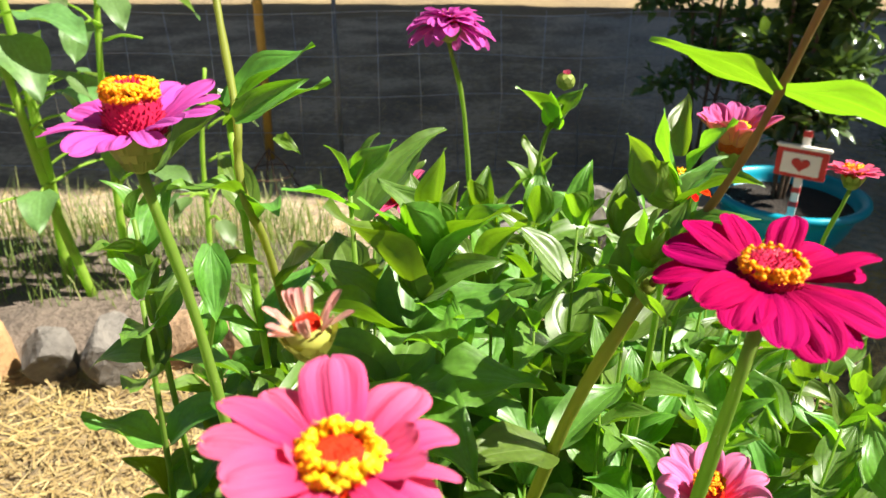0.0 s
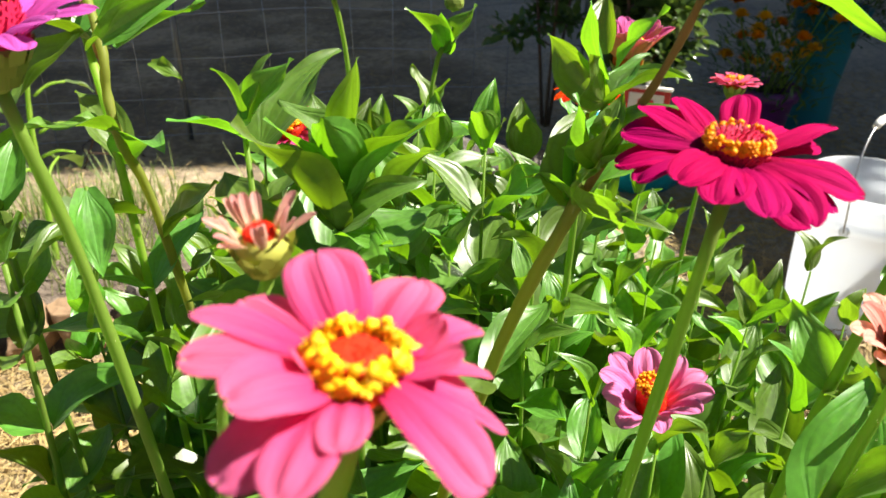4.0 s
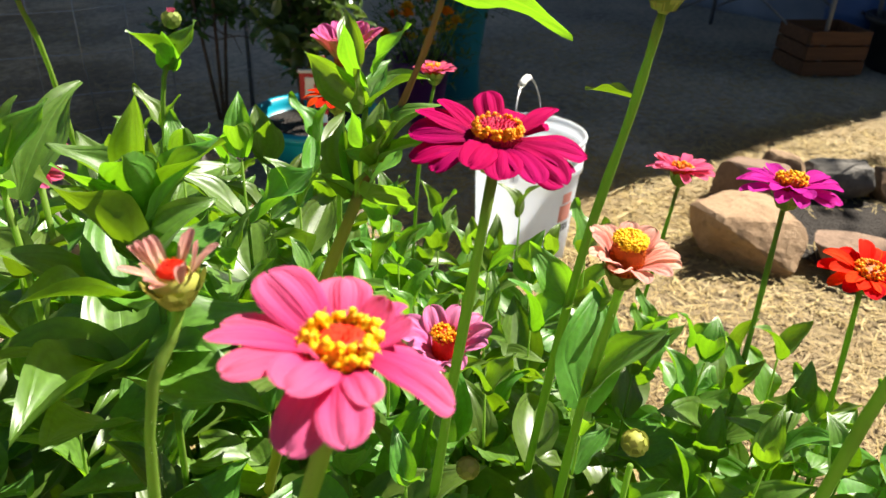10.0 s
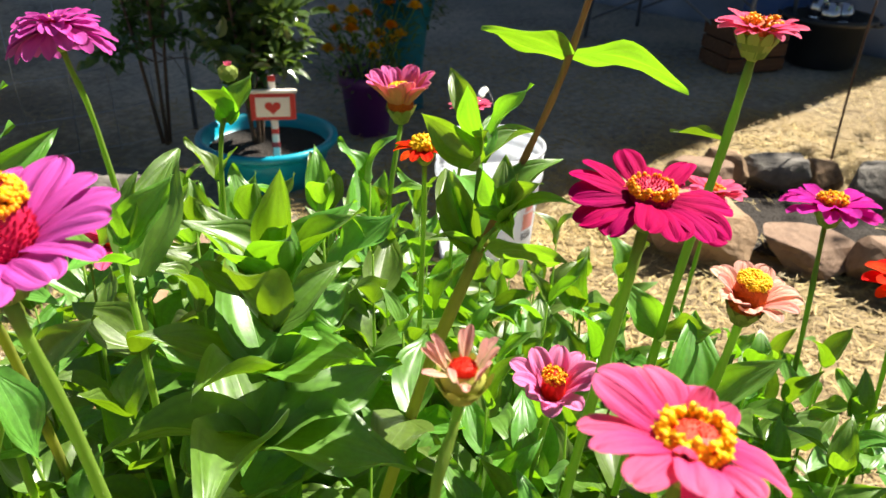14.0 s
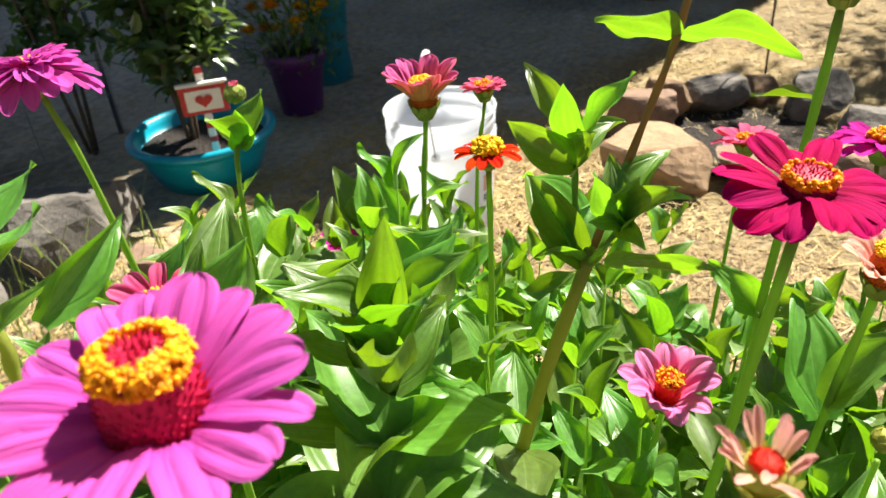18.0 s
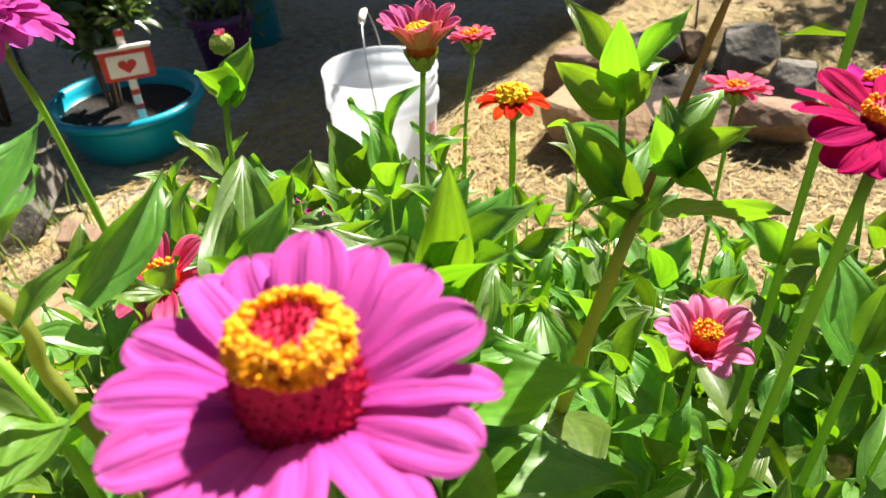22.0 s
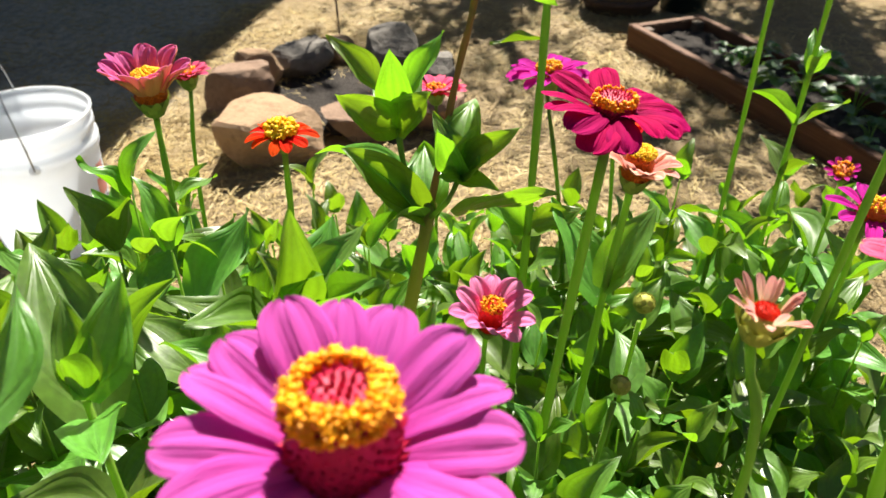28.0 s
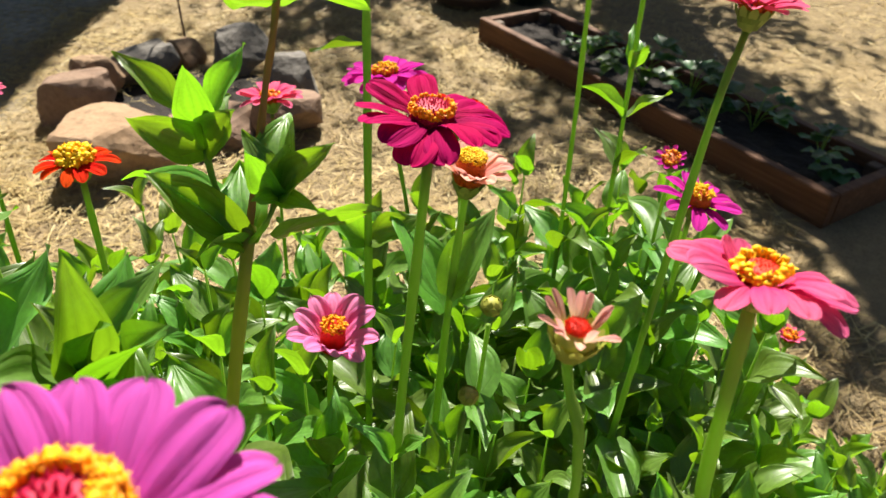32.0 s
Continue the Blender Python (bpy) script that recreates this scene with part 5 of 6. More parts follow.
CRIMSON_PETALS = [(4, 14, 33, 0.85, 0.6), (33, 4, 31, 0.95, 1.0), (57, 19, 31, 0.85, 0.4), (99, 18, 32, 0.8, 0.6), (122, 14, 33, 1.15, 0.8), (143, 5, 32.5, 1.0, 1.0), (162, -4, 33, 1.1, 1.1), (-174, -5, 31.5, 0.95, 1.2),
                  (-152, 3, 30, 0.9, 1.4), (-126, 0, 31, 1.0, 1.5), (-104, -4, 32, 0.95, 1.2), (-84, -11, 33, 1.0, 1.0), (-63, -7, 31, 0.85, 0.9), (-43, -4, 33, 1.15, 0.8), (-36, -9, 35, 0.5, 0.8), (-163, 18, 20, 0.8, 0.8), (12, 1, 31, 0.7, 0.8)]
pl, o = zinnia((-0.05, 0.27, 0), [(-0.075, 0.265, 0.55), (-0.096, 0.265, 0.84), (-0.1089, 0.2597, 0.9426)], "zinnia with a large magenta bloom and yellow ringed red cone", 0.0027)
bloom(pl, o, (-0.1085, 0.2600, 0.9565), (0.03, 0.02, 1), 0.0335, 13, P_MAGENTA, 8, 1, (0.0102, 0.0180), DISC_RED, 400, (0.50, 0.92), layout=MAGENTA_PETALS, width=0.25, bend=-0.7, cup=-0.14, seed=11, jitter=6, spike=0.9, floret_size=0.00165)
lower_leaves(pl, o, (-0.06, 0.262, 0.78), (-0.045, 0.265, 0.50), 3, 0.055)

# rose-pink bloom, tilted
pl, o = zinnia((-0.08, 0.13, 0), [(-0.065, 0.12, 0.5), (-0.046, 0.113, 0.82), (-0.034, 0.113, 0.87), (-0.0183, 0.1077, 0.9306)], "zinnia with a tilted rose-pink bloom and golden florets", 0.0028, STEM_PALE)
bloom(pl, o, (-0.0178, 0.1075, 0.9385), (0.06, -0.02, 1), 0.0252, 10, P_PINK, 6, 2, (0.0064, 0.0056), DISC_BRIGHT, 74, (0.66, 1.30), floret_mat=FLORET_YELLOW, layout=PINK_PETALS, width=0.255, bend=-0.7, cup=-0.15, seed=29, jitter=17, spike=0.3, floret_size=0.0022, calyx=CALYX_PALE)
lower_leaves(pl, o, (-0.025, 0.165, 0.76), (-0.024, 0.19, 0.5), 3, 0.055, 40)

# crimson bloom
pl, o = zinnia((0.07, 0.24, 0), [(0.08, 0.22, 0.5), (0.088, 0.204, 0.76), (0.0975, 0.1915, 0.9213)], "tall zinnia with a deep crimson bloom and gold florets", 0.0029)
bloom(pl, o, (0.0975, 0.191, 0.933), (0.0, -0.04, 1), 0.0325, 10, P_CRIMSON, 2, 2, (0.0086, 0.0085), DISC_RED, 150, (0.78, 1.12), layout=CRIMSON_PETALS, width=0.28, bend=-0.7, cup=-0.12, seed=31, jitter=11, spike=0.6, floret_size=0.0016)
lower_leaves(pl, o, (0.11, 0.24, 0.70), (0.118, 0.28, 0.45), 3, 0.055, 20)

# salmon cup
pl, o = zinnia((0.14, 0.20, 0), [(0.146, 0.185, 0.5), (0.149, 0.175, 0.76), (0.1553, 0.1671, 0.8633)], "zinnia with a cupped salmon bloom and orange disc", 0.0027)
bloom(pl, o, (0.154, 0.166, 0.874), (-0.06, -0.10, 1), 0.0235, 13, P_PEACH, 52, 1, (0.0076, 0.0150), DISC_BROWN, 280, (0.05, 0.80), width=0.27, bend=-0.8, cup=0.2, seed=43, jitter=8, floret_mat=FLORET_YELLOW, floret_size=0.0013, toward=(-0.6, 0.8, 0), tilt=12)
add_leaf(pl, o, (0.151, 0.174, 0.80), (0.171, 0.147, 0.846), (-0.5, 0.5, 1))
add_leaf(pl, o, (0.151, 0.174, 0.79), (0.192, 0.205, 0.835), (-0.5, -0.3, 1), young=True)
lower_leaves(pl, o, (0.149, 0.178, 0.70), (0.146, 0.185, 0.5), 3, 0.055)

# small light-pink cup with a red cone
pl, o = zinnia((0.10, 0.25, 0), [(0.098, 0.245, 0.5), (0.105, 0.241, 0.71), (0.1185, 0.2386, 0.7898)], "zinnia with a small light-pink cup-shaped bloom and red cone", 0.0020)
bloom(pl, o, (0.116, 0.237, 0.798), (-0.16, -0.10, 1), 0.0300, 10, P_SMALL, 56, 1, (0.0064, 0.0185), DISC_BRIGHT, 110, (0.05, 0.85), width=0.25, bend=-0.75, cup=0.2, seed=53, jitter=7, floret_size=0.0013)
lower_leaves(pl, o, (0.121, 0.243, 0.74), (0.126, 0.26, 0.5), 4, 0.05, 60)

# withered bud
pl, o = zinnia((-0.06, 0.18, 0), [(-0.058, 0.17, 0.5), (-0.049, 0.160, 0.86), (-0.0323, 0.1640, 0.9245)], "zinnia with a half-withered faded pink bloom on a pale bract cup", 0.0019)
bloom(pl, o, (-0.0328, 0.163, 0.9345), (-0.05, -0.1, 1), 0.0134, 15, P_DRY, 47, 1, (0.0062, 0.0036), DISC_BRIGHT, 0, width=0.15, bend=0.15, cup=0.7, seed=63, jitter=24, calyx=CALYX_PALE, spike=1.1, core=0.58)
lower_leaves(pl, o, (-0.045, 0.18, 0.76), (-0.05, 0.20, 0.45), 3, 0.055, 10)

# mauve cup bloom
pl, o = zinnia((0.12, 0.42, 0), [(0.14, 0.423, 0.5), (0.159, 0.424, 0.80), (0.1797, 0.4323, 0.8815)], "zinnia with a cupped mauve-pink bloom, apricot outside", 0.0022)
bloom(pl, o, (0.179, 0.432, 0.893), (-0.06, -0.03, 1), 0.0335, 15, P_BICOLOR, 62, 1, (0.0085, 0.0150), DISC_BROWN, 260, (0.0, 1.0), back=P_PEACH_BACK, width=0.22, bend=-0.35, cup=0.3, seed=73, jitter=7, floret_mat=FLORET_YELLOW, floret_size=0.0014)
add_leaf(pl, o, (0.163, 0.425, 0.835), (0.185, 0.405, 0.842), (0, 0, 1), young=True)
lower_leaves(pl, o, (0.15, 0.421, 0.76), (0.13, 0.415, 0.5), 4, 0.055)

# small coral bloom behind it
pl, o = zinnia((0.245, 0.45, 0), [(0.25, 0.455, 0.5), (0.255, 0.452, 0.78), (0.2666, 0.4491, 0.8602)], "zinnia with a small coral-pink bloom seen past the mauve one", 0.0018)
bloom(pl, o, (0.267, 0.450, 0.869), (0.05, 0.1, 1), 0.0175, 11, P_CORAL, 14, 2, (0.0065, 0.005), DISC_BROWN, 26, (0.1, 1.1), width=0.24, seed=83, fine=False)
lower_leaves(pl, o, (0.255, 0.453, 0.74), (0.25, 0.455, 0.5), 3, 0.05)

# scarlet-orange small bloom
pl, o = zinnia((0.105, 0.345, 0), [(0.108, 0.343, 0.5), (0.116, 0.340, 0.82), (0.1156, 0.3387, 0.8975)], "zinnia with a small scarlet-orange bloom and loose yellow florets", 0.0019)
bloom(pl, o, (0.116, 0.339, 0.905), (0.06, 0.04, 1), 0.0180, 13, P_ORANGE, 8, 1, (0.0055, 0.005), DISC_BROWN, 70, (0.0, 1.3), width=0.22, bend=-0.6, cup=0.3, seed=93, jitter=9, floret_mat=FLORET_YELLOW, floret_size=0.0025)
lower_leaves(pl, o, (0.118, 0.343, 0.77), (0.122, 0.352, 0.5), 4, 0.05, 30)

# violet-magenta bloom by the path
pl, o = zinnia((0.24, 0.14, 0), [(0.28, 0.16, 0.5), (0.328, 0.184, 0.724), (0.3636, 0.2036, 0.8301)], "zinnia with a flat violet-magenta bloom and orange disc", 0.0022)
bloom(pl, o, (0.363, 0.203, 0.843), (0.08, 0.10, 1), 0.0350, 13, P_PURPLE, 4, 2, (0.0095, 0.0095), DISC_BROWN, 70, (0.0, 1.1), width=0.22, bend=-0.35, cup=0.3, seed=103, jitter=9, floret_mat=FLORET_YELLOW, fine=False)
lower_leaves(pl, o, (0.325, 0.182, 0.70), (0.28, 0.16, 0.5), 3, 0.055)

# coral bloom seen from below
pl, o = zinnia((0.30, 0.285, 0), [(0.325, 0.287, 0.5), (0.358, 0.29, 0.69), (0.3800, 0.2925, 0.8069)], "zinnia with a coral-pink bloom on a slim stem", 0.0019)
bloom(pl, o, (0.381, 0.293, 0.817), (0.10, 0.05, 1), 0.0265, 12, P_CORAL, 15, 2, (0.0075, 0.006), DISC_BROWN, 30, (0.0, 1.0), width=0.21, bend=-0.3, seed=113, jitter=9, fine=False)
lower_leaves(pl, o, (0.352, 0.289, 0.66), (0.325, 0.287, 0.5), 2, 0.055)

# bright red bloom
pl, o = zinnia((0.37, 0.12, 0), [(0.37, 0.128, 0.5), (0.369, 0.138, 0.70), (0.3711, 0.1461, 0.7946)], "zinnia with a bright red bloom", 0.0022)
bloom(pl, o, (0.370, 0.145, 0.806), (-0.1, -0.1, 1), 0.0300, 12, P_RED, 8, 2, (0.0085, 0.007), DISC_BROWN, 50, (0.0, 1.1), width=0.24, bend=-0.4, seed=123, jitter=8, fine=False)
lower_leaves(pl, o, (0.37, 0.138, 0.70), (0.37, 0.128, 0.5), 3, 0.055)

# tall red-pink bloom seen from below
pl, o = zinnia((0.13, 0.225, 0), [(0.155, 0.222, 0.5), (0.181, 0.218, 0.80), (0.2085, 0.2165, 0.92), (0.2182, 0.2165, 0.9640)], "very tall zinnia with a red-pink bloom on a green cup", 0.0028)
bloom(pl, o, (0.2190, 0.2165, 0.9769), (0.05, 0.0, 1), 0.0220, 14, P_CORAL, 10, 2, (0.0095, 0.006), DISC_BROWN, 30, (0.0, 1.1), width=0.20, bend=-0.4, seed=133, jitter=8, fine=False)
add_leaf(pl, o, (0.2095, 0.2185, 0.924), (0.206, 0.246, 0.922), (0.3, 0, 1), wide=0.45, label="narrow curled leaf")
add_leaf(pl, o, (0.186, 0.219, 0.815), (0.178, 0.246, 0.842), (-0.6, -0.3, 0.6), young=True)
add_leaf(pl, o, (0.186, 0.219, 0.815), (0.182, 0.186, 0.835), (-0.5, 0.4, 0.8), young=True)
lower_leaves(pl, o, (0.178, 0.219, 0.74), (0.155, 0.222, 0.5), 3, 0.055, 50)

# double magenta bloom, leaning
pl, o = zinnia((0.05, 0.50, 0), [(0.04, 0.52, 0.5), (0.023, 0.552, 0.845), (0.0078, 0.5492, 0.9338)], "zinnia with a full double magenta bloom on a leaning stem", 0.0023)
bloom(pl, o, (0.008, 0.552, 0.945), (0.02, 0.25, 1), 0.0365, 15, P_MAGENTA, -20, 5, (0.0085, 0.007), DISC_RED, 30, (0.0, 0.8), width=0.18, bend=-0.5, cup=0.35, seed=143, jitter=8, fine=False)
lower_leaves(pl, o, (0.026, 0.548, 0.80), (0.04, 0.52, 0.5), 4, 0.055)


def bud(pl, o, at, axis, size, seed, tip=None):
    """A closed green bud of overlapping bracts, with a tuft of petals where it opens."""
    z = Vector(axis).normalized()
    m = Matrix.Translation(Vector(at) - Vector(o)) @ z.to_track_quat("Z", "Y").to_matrix().to_4x4()
    bm = bmesh.new()
    lathe(bm, [(0.10 * size, -0.55 * size), (0.40 * size, -0.30 * size), (0.52 * size, 0.05 * size), (0.42 * size, 0.38 * size), (0.12 * size, 0.50 * size), (0.001 * size, 0.50 * size)], 14)
    for tier in range(4):
        for k in range(8):
            a = 6.283 * (k + 0.5 * (tier % 2)) / 8
            rr, zc = size * (0.42, 0.53, 0.53, 0.42)[tier], size * (-0.28, -0.08, 0.14, 0.32)[tier]
            c = Vector((rr * math.cos(a), rr * math.sin(a), zc))
            t = Vector((-math.sin(a), math.cos(a), 0))
            u = Vector((math.cos(a) * (0.4, 0.1, -0.2, -0.7)[tier], math.sin(a) * (0.4, 0.1, -0.2, -0.7)[tier], 1)).normalized()
            w, h = size * 0.22, size * 0.26
            off = Vector((math.cos(a), math.sin(a), 0)) * size * 0.03
            bm.faces.new([bm.verts.new(c + off + t * x * w + u * y * h) for x, y in ((-0.8, -0.5), (0.8, -0.5), (0.9, 0.4), (0, 1.0), (-0.9, 0.4))])
    head = part("bud", bm, CALYX if tip else CALYX_PALE, pl, m=m)
    if tip:
        rnd = random.Random(seed)
        for k in range(9):
            put("petal", petal_mesh(tip, 0.20, 0.2, 0.5, k % 4, None, False), head, pose(0, 0, 0, 0, 0, k * 40) @ pose(0, size * 0.16, size * 0.36, 74 + rnd.uniform(-8, 10)) @ Matrix.Scale(size * 0.36, 4))
    return head


pl, o = zinnia((0.04, 0.46, 0), [(0.05, 0.47, 0.5), (0.066, 0.481, 0.84), (0.083, 0.489, 0.905)], "zinnia with a closed bud showing a red tip", 0.0020)
bud(pl, o, (0.0840, 0.489, 0.920), (0.1, 0, 1), 0.0105, 1, P_CORAL)
add_leaf(pl, o, (0.079, 0.487, 0.889), (0.050, 0.470, 0.922), (0.3, 0.3, 1), 9, 0.9)
add_leaf(pl, o, (0.079, 0.487, 0.889), (0.097, 0.481, 0.920), (-1, -0.4, 0.6), 10, 1.2)
add_leaf(pl, o, (0.079, 0.487, 0.889), (0.073, 0.476, 0.917), (-0.5, -1, 0.5), 8, 1.1, True)
lower_leaves(pl, o, (0.064, 0.48, 0.83), (0.05, 0.47, 0.5), 5, 0.06, 20)

pl, o = zinnia((0.17, 0.16, 0), [(0.168, 0.155, 0.5), (0.161, 0.147, 0.77)], "zinnia with a small round green bud", 0.0017)
bud(pl, o, (0.160, 0.1465, 0.785), (-0.1, -0.1, 1), 0.0110, 2)
lower_leaves(pl, o, (0.162, 0.148, 0.735), (0.168, 0.155, 0.45), 4, 0.055)
pl, o = zinnia((0.08, 0.20, 0), [(0.08, 0.19, 0.5), (0.0775, 0.172, 0.785)], "zinnia with a tight little green bud", 0.0017)
bud(pl, o, (0.0770, 0.1705, 0.798), (0, -0.1, 1), 0.0085, 3)
lower_leaves(pl, o, (0.078, 0.174, 0.75), (0.08, 0.19, 0.45), 4, 0.055, 45)

# blooms at the sunny end
pl, o = zinnia((0.27, -0.01, 0), [(0.25, 0.0, 0.5), (0.223, 0.008, 0.70), (0.1963, 0.0210, 0.8225)], "zinnia with a violet bloom and orange-brown disc", 0.0021)
bloom(pl, o, (0.195, 0.020, 0.833), (-0.12, -0.1, 1), 0.0275, 9, P_PURPLE, 8, 1, (0.0078, 0.0095), DISC_BROWN, 45, (0.0, 1.0), width=0.23, bend=-0.3, cup=0.3, seed=153, jitter=9, floret_mat=FLORET_YELLOW)
lower_leaves(pl, o, (0.22, 0.01, 0.70), (0.25, 0.0, 0.45), 3, 0.055)
pl, o = zinnia((0.13, 0.08, 0), [(0.13, 0.075, 0.5), (0.137, 0.056, 0.88), (0.1615, 0.0360, 0.9500)], "tall zinnia with a pink bloom held high", 0.0024)
bloom(pl, o, (0.1625, 0.0345, 0.9600), (0.1, -0.15, 1), 0.0235, 11, P_CORAL, 14, 2, (0.0075, 0.006), DISC_BROWN, 26, (0.0, 1.0), width=0.22, seed=163, fine=False)
lower_leaves(pl, o, (0.132, 0.068, 0.74), (0.13, 0.075, 0.5), 3, 0.055)
pl, o = zinnia((0.33, 0.06, 0), [(0.318, 0.063, 0.6), (0.30, 0.070, 0.803), (0.262, 0.085, 0.935), (0.25, 0.09, 1.0)], "tall zinnia with a slim bare stem and closed bud", 0.0020)
bud(pl, o, (0.249, 0.0905, 1.010), (-0.1, 0.1, 1), 0.014, 6, P_CORAL)
lower_leaves(pl, o, (0.30, 0.07, 0.77), (0.318, 0.063, 0.5), 3, 0.06)
pl, o = zinnia((0.33, 0.02, 0), [(0.316, 0.027, 0.6), (0.297, 0.036, 0.805), (0.262, 0.052, 0.935), (0.25, 0.058, 1.0)], "tall slim zinnia with leaf pairs and a closed bud", 0.0020)
bud(pl, o, (0.249, 0.0585, 1.010), (-0.1, 0.1, 1), 0.014, 7, P_CORAL)
for z, az in ((0.845, 80), (0.885, 170), (0.80, 30)):
    pair(pl, o, Vector((0.297, 0.036, 0.805)).lerp(Vector((0.262, 0.052, 0.935)), (z - 0.805) / 0.13), az, 0.036, 40, 0.8)
lower_leaves(pl, o, (0.30, 0.035, 0.77), (0.316, 0.027, 0.5), 3, 0.06, 60)
pl, o = zinnia((0.29, 0.0, 0), [(0.285, 0.0, 0.5), (0.2808, 0.0007, 0.8085)], "zinnia with a half-hidden magenta bloom", 0.0018)
bloom(pl, o, (0.2785, 0.003, 0.816), (-0.3, 0.3, 1), 0.0125, 10, P_PURPLE, 30, 1, (0.006, 0.005), DISC_BROWN, 20, (0.0, 1.0), width=0.24, seed=173, fine=False)
lower_leaves(pl, o, (0.28, 0.002, 0.78), (0.285, 0.0, 0.5), 4, 0.055)
pl, o = zinnia((0.23, -0.10, 0), [(0.225, -0.098, 0.4), (0.2145, -0.0905, 0.6949)], "young zinnia with a tiny opening red bloom", 0.0017)
bloom(pl, o, (0.2145, -0.0905, 0.702), (0, 0, 1), 0.0125, 9, P_CORAL, 35, 1, (0.0052, 0.004), DISC_BROWN, 16, (0.0, 1.0), width=0.26, seed=183, fine=False)
lower_leaves(pl, o, (0.216, -0.092, 0.68), (0.225, -0.098, 0.4), 5, 0.055)
pl, o = zinnia((0.20, 0.55, 0), [(0.20, 0.555, 0.4), (0.2036, 0.5606, 0.7291)], "low zinnia with a small bright magenta bloom", 0.0017)
bloom(pl, o, (0.202, 0.559, 0.737), (-0.2, -0.2, 1), 0.019, 10, P_PURPLE, 16, 1, (0.006, 0.005), DISC_BROWN, 20, (0.0, 1.0), width=0.25, seed=193, fine=False)
lower_leaves(pl, o, (0.202, 0.558, 0.73), (0.20, 0.555, 0.4), 4, 0.06)

# pink bloom half hidden by leaves
pl, o = zinnia((-0.02, 0.45, 0), [(-0.02, 0.445, 0.5), (-0.0191, 0.4339, 0.8527)], "zinnia with a pink bloom half hidden by leaves", 0.0021)
bloom(pl, o, (-0.022, 0.431, 0.861), (-0.35, -0.35, 1), 0.0250, 11, P_PINK, 22, 1, (0.0068, 0.0075), DISC_BRIGHT, 44, (0.3, 1.1), width=0.24, seed=203, jitter=11)
lower_leaves(pl, o, (-0.022, 0.433, 0.83), (-0.02, 0.445, 0.5), 4, 0.055, 70)

# the big branching plant: ripening stem, leaf whorl and upright leafy side shoot
pl, o = zinnia((0.0, 0.35, 0), [(0.02, 0.31, 0.55), (0.054, 0.283, 0.78), (0.0835, 0.267, 0.883), (0.086, 0.266, 0.888)], "branching zinnia with an olive-brown stem and pale leaf clusters", 0.0036, STEM_OLIVE)
stem_part(pl, o, [(0.0845, 0.2667, 0.885), (0.108, 0.257, 0.941), (0.117, 0.250, 0.977), (0.135, 0.243, 1.05)], 0.0016, 0.0015, STEM_BROWN, "upper_stem", hairy=True)
bud(pl, o, (0.1365, 0.2425, 1.060), (0.1, 0, 1), 0.015, 8, P_CORAL)
add_leaf(pl, o, (0.116, 0.2505, 0.974), (0.073, 0.262, 0.989), (0.5, 0.45, 0.75), 1, 0.9, meshes=FLAT)
add_leaf(pl, o, (0.118, 0.2495, 0.975), (0.158, 0.215, 0.960), (0.5, 0.45, 0.75), 0, 0.9, meshes=FLAT)
N = Vector((0.084, 0.267, 0.884))
add_leaf(pl, o, N + Vector((-0.004, -0.012, 0.006)), (0.076, 0.211, 0.905), (0.75, 0.0, 0.6), 1, 0.95, meshes=FLAT, label="broad pale green leaf")
add_leaf(pl, o, N, (0.128, 0.327, 0.891), (-0.15, -0.25, 1), 2, wide=0.7, young=True)
add_leaf(pl, o, N, (0.103, 0.309, 0.908), (-0.75, -0.3, 0.6), 4, wide=0.75, young=True)
add_leaf(pl, o, N, (0.066, 0.284, 0.890), (0.2, 0.3, 1), 3, wide=1.0, young=True)
add_leaf(pl, o, N, (0.118, 0.272, 0.905), (0, 0.1, 1), 5, wide=1.0, young=True)
stem_part(pl, o, [N, (0.092, 0.277, 0.902), (0.0985, 0.2815, 0.9205)], 0.0016, 0.0013, STEM, "side_stem", 4)
C0 = Vector((0.0985, 0.2815, 0.9205))
for base, tip, up, v, w, y in [(C0, (0.080, 0.303, 0.9435), (-0.85, -0.25, 0.5), 11, 1.15, True), (C0, (0.084, 0.265, 0.9445), (-0.85, 0.2, 0.5), 10, 1.15, True), ((0.0985, 0.2815, 0.930), (0.088, 0.282, 0.960), (-1, 0, 0.2), 8, 1.1, True),
                               ((0.1, 0.289, 0.938), (0.106, 0.3115, 0.9585), (-0.6, -0.4, 0.6), 9, 0.8, True), ((0.1, 0.278, 0.936), (0.109, 0.2625, 0.961), (-0.8, 0.3, 0.4), 10, 0.85, True),
                               (C0, (0.129, 0.2745, 0.931), (-0.2, 0.1, 1), 4, 1.1, False), (C0, (0.121, 0.295, 0.936), (-0.4, -0.2, 1), 6, 1.0, False)]:
    add_leaf(pl, o, base, tip, up, v, w, y)
stem_part(pl, o, [N, (0.079, 0.258, 0.897), (0.086, 0.253, 0.906)], 0.0013, 0.0011, STEM, "side_stem", 4)
N2 = Vector((0.086, 0.253, 0.906))
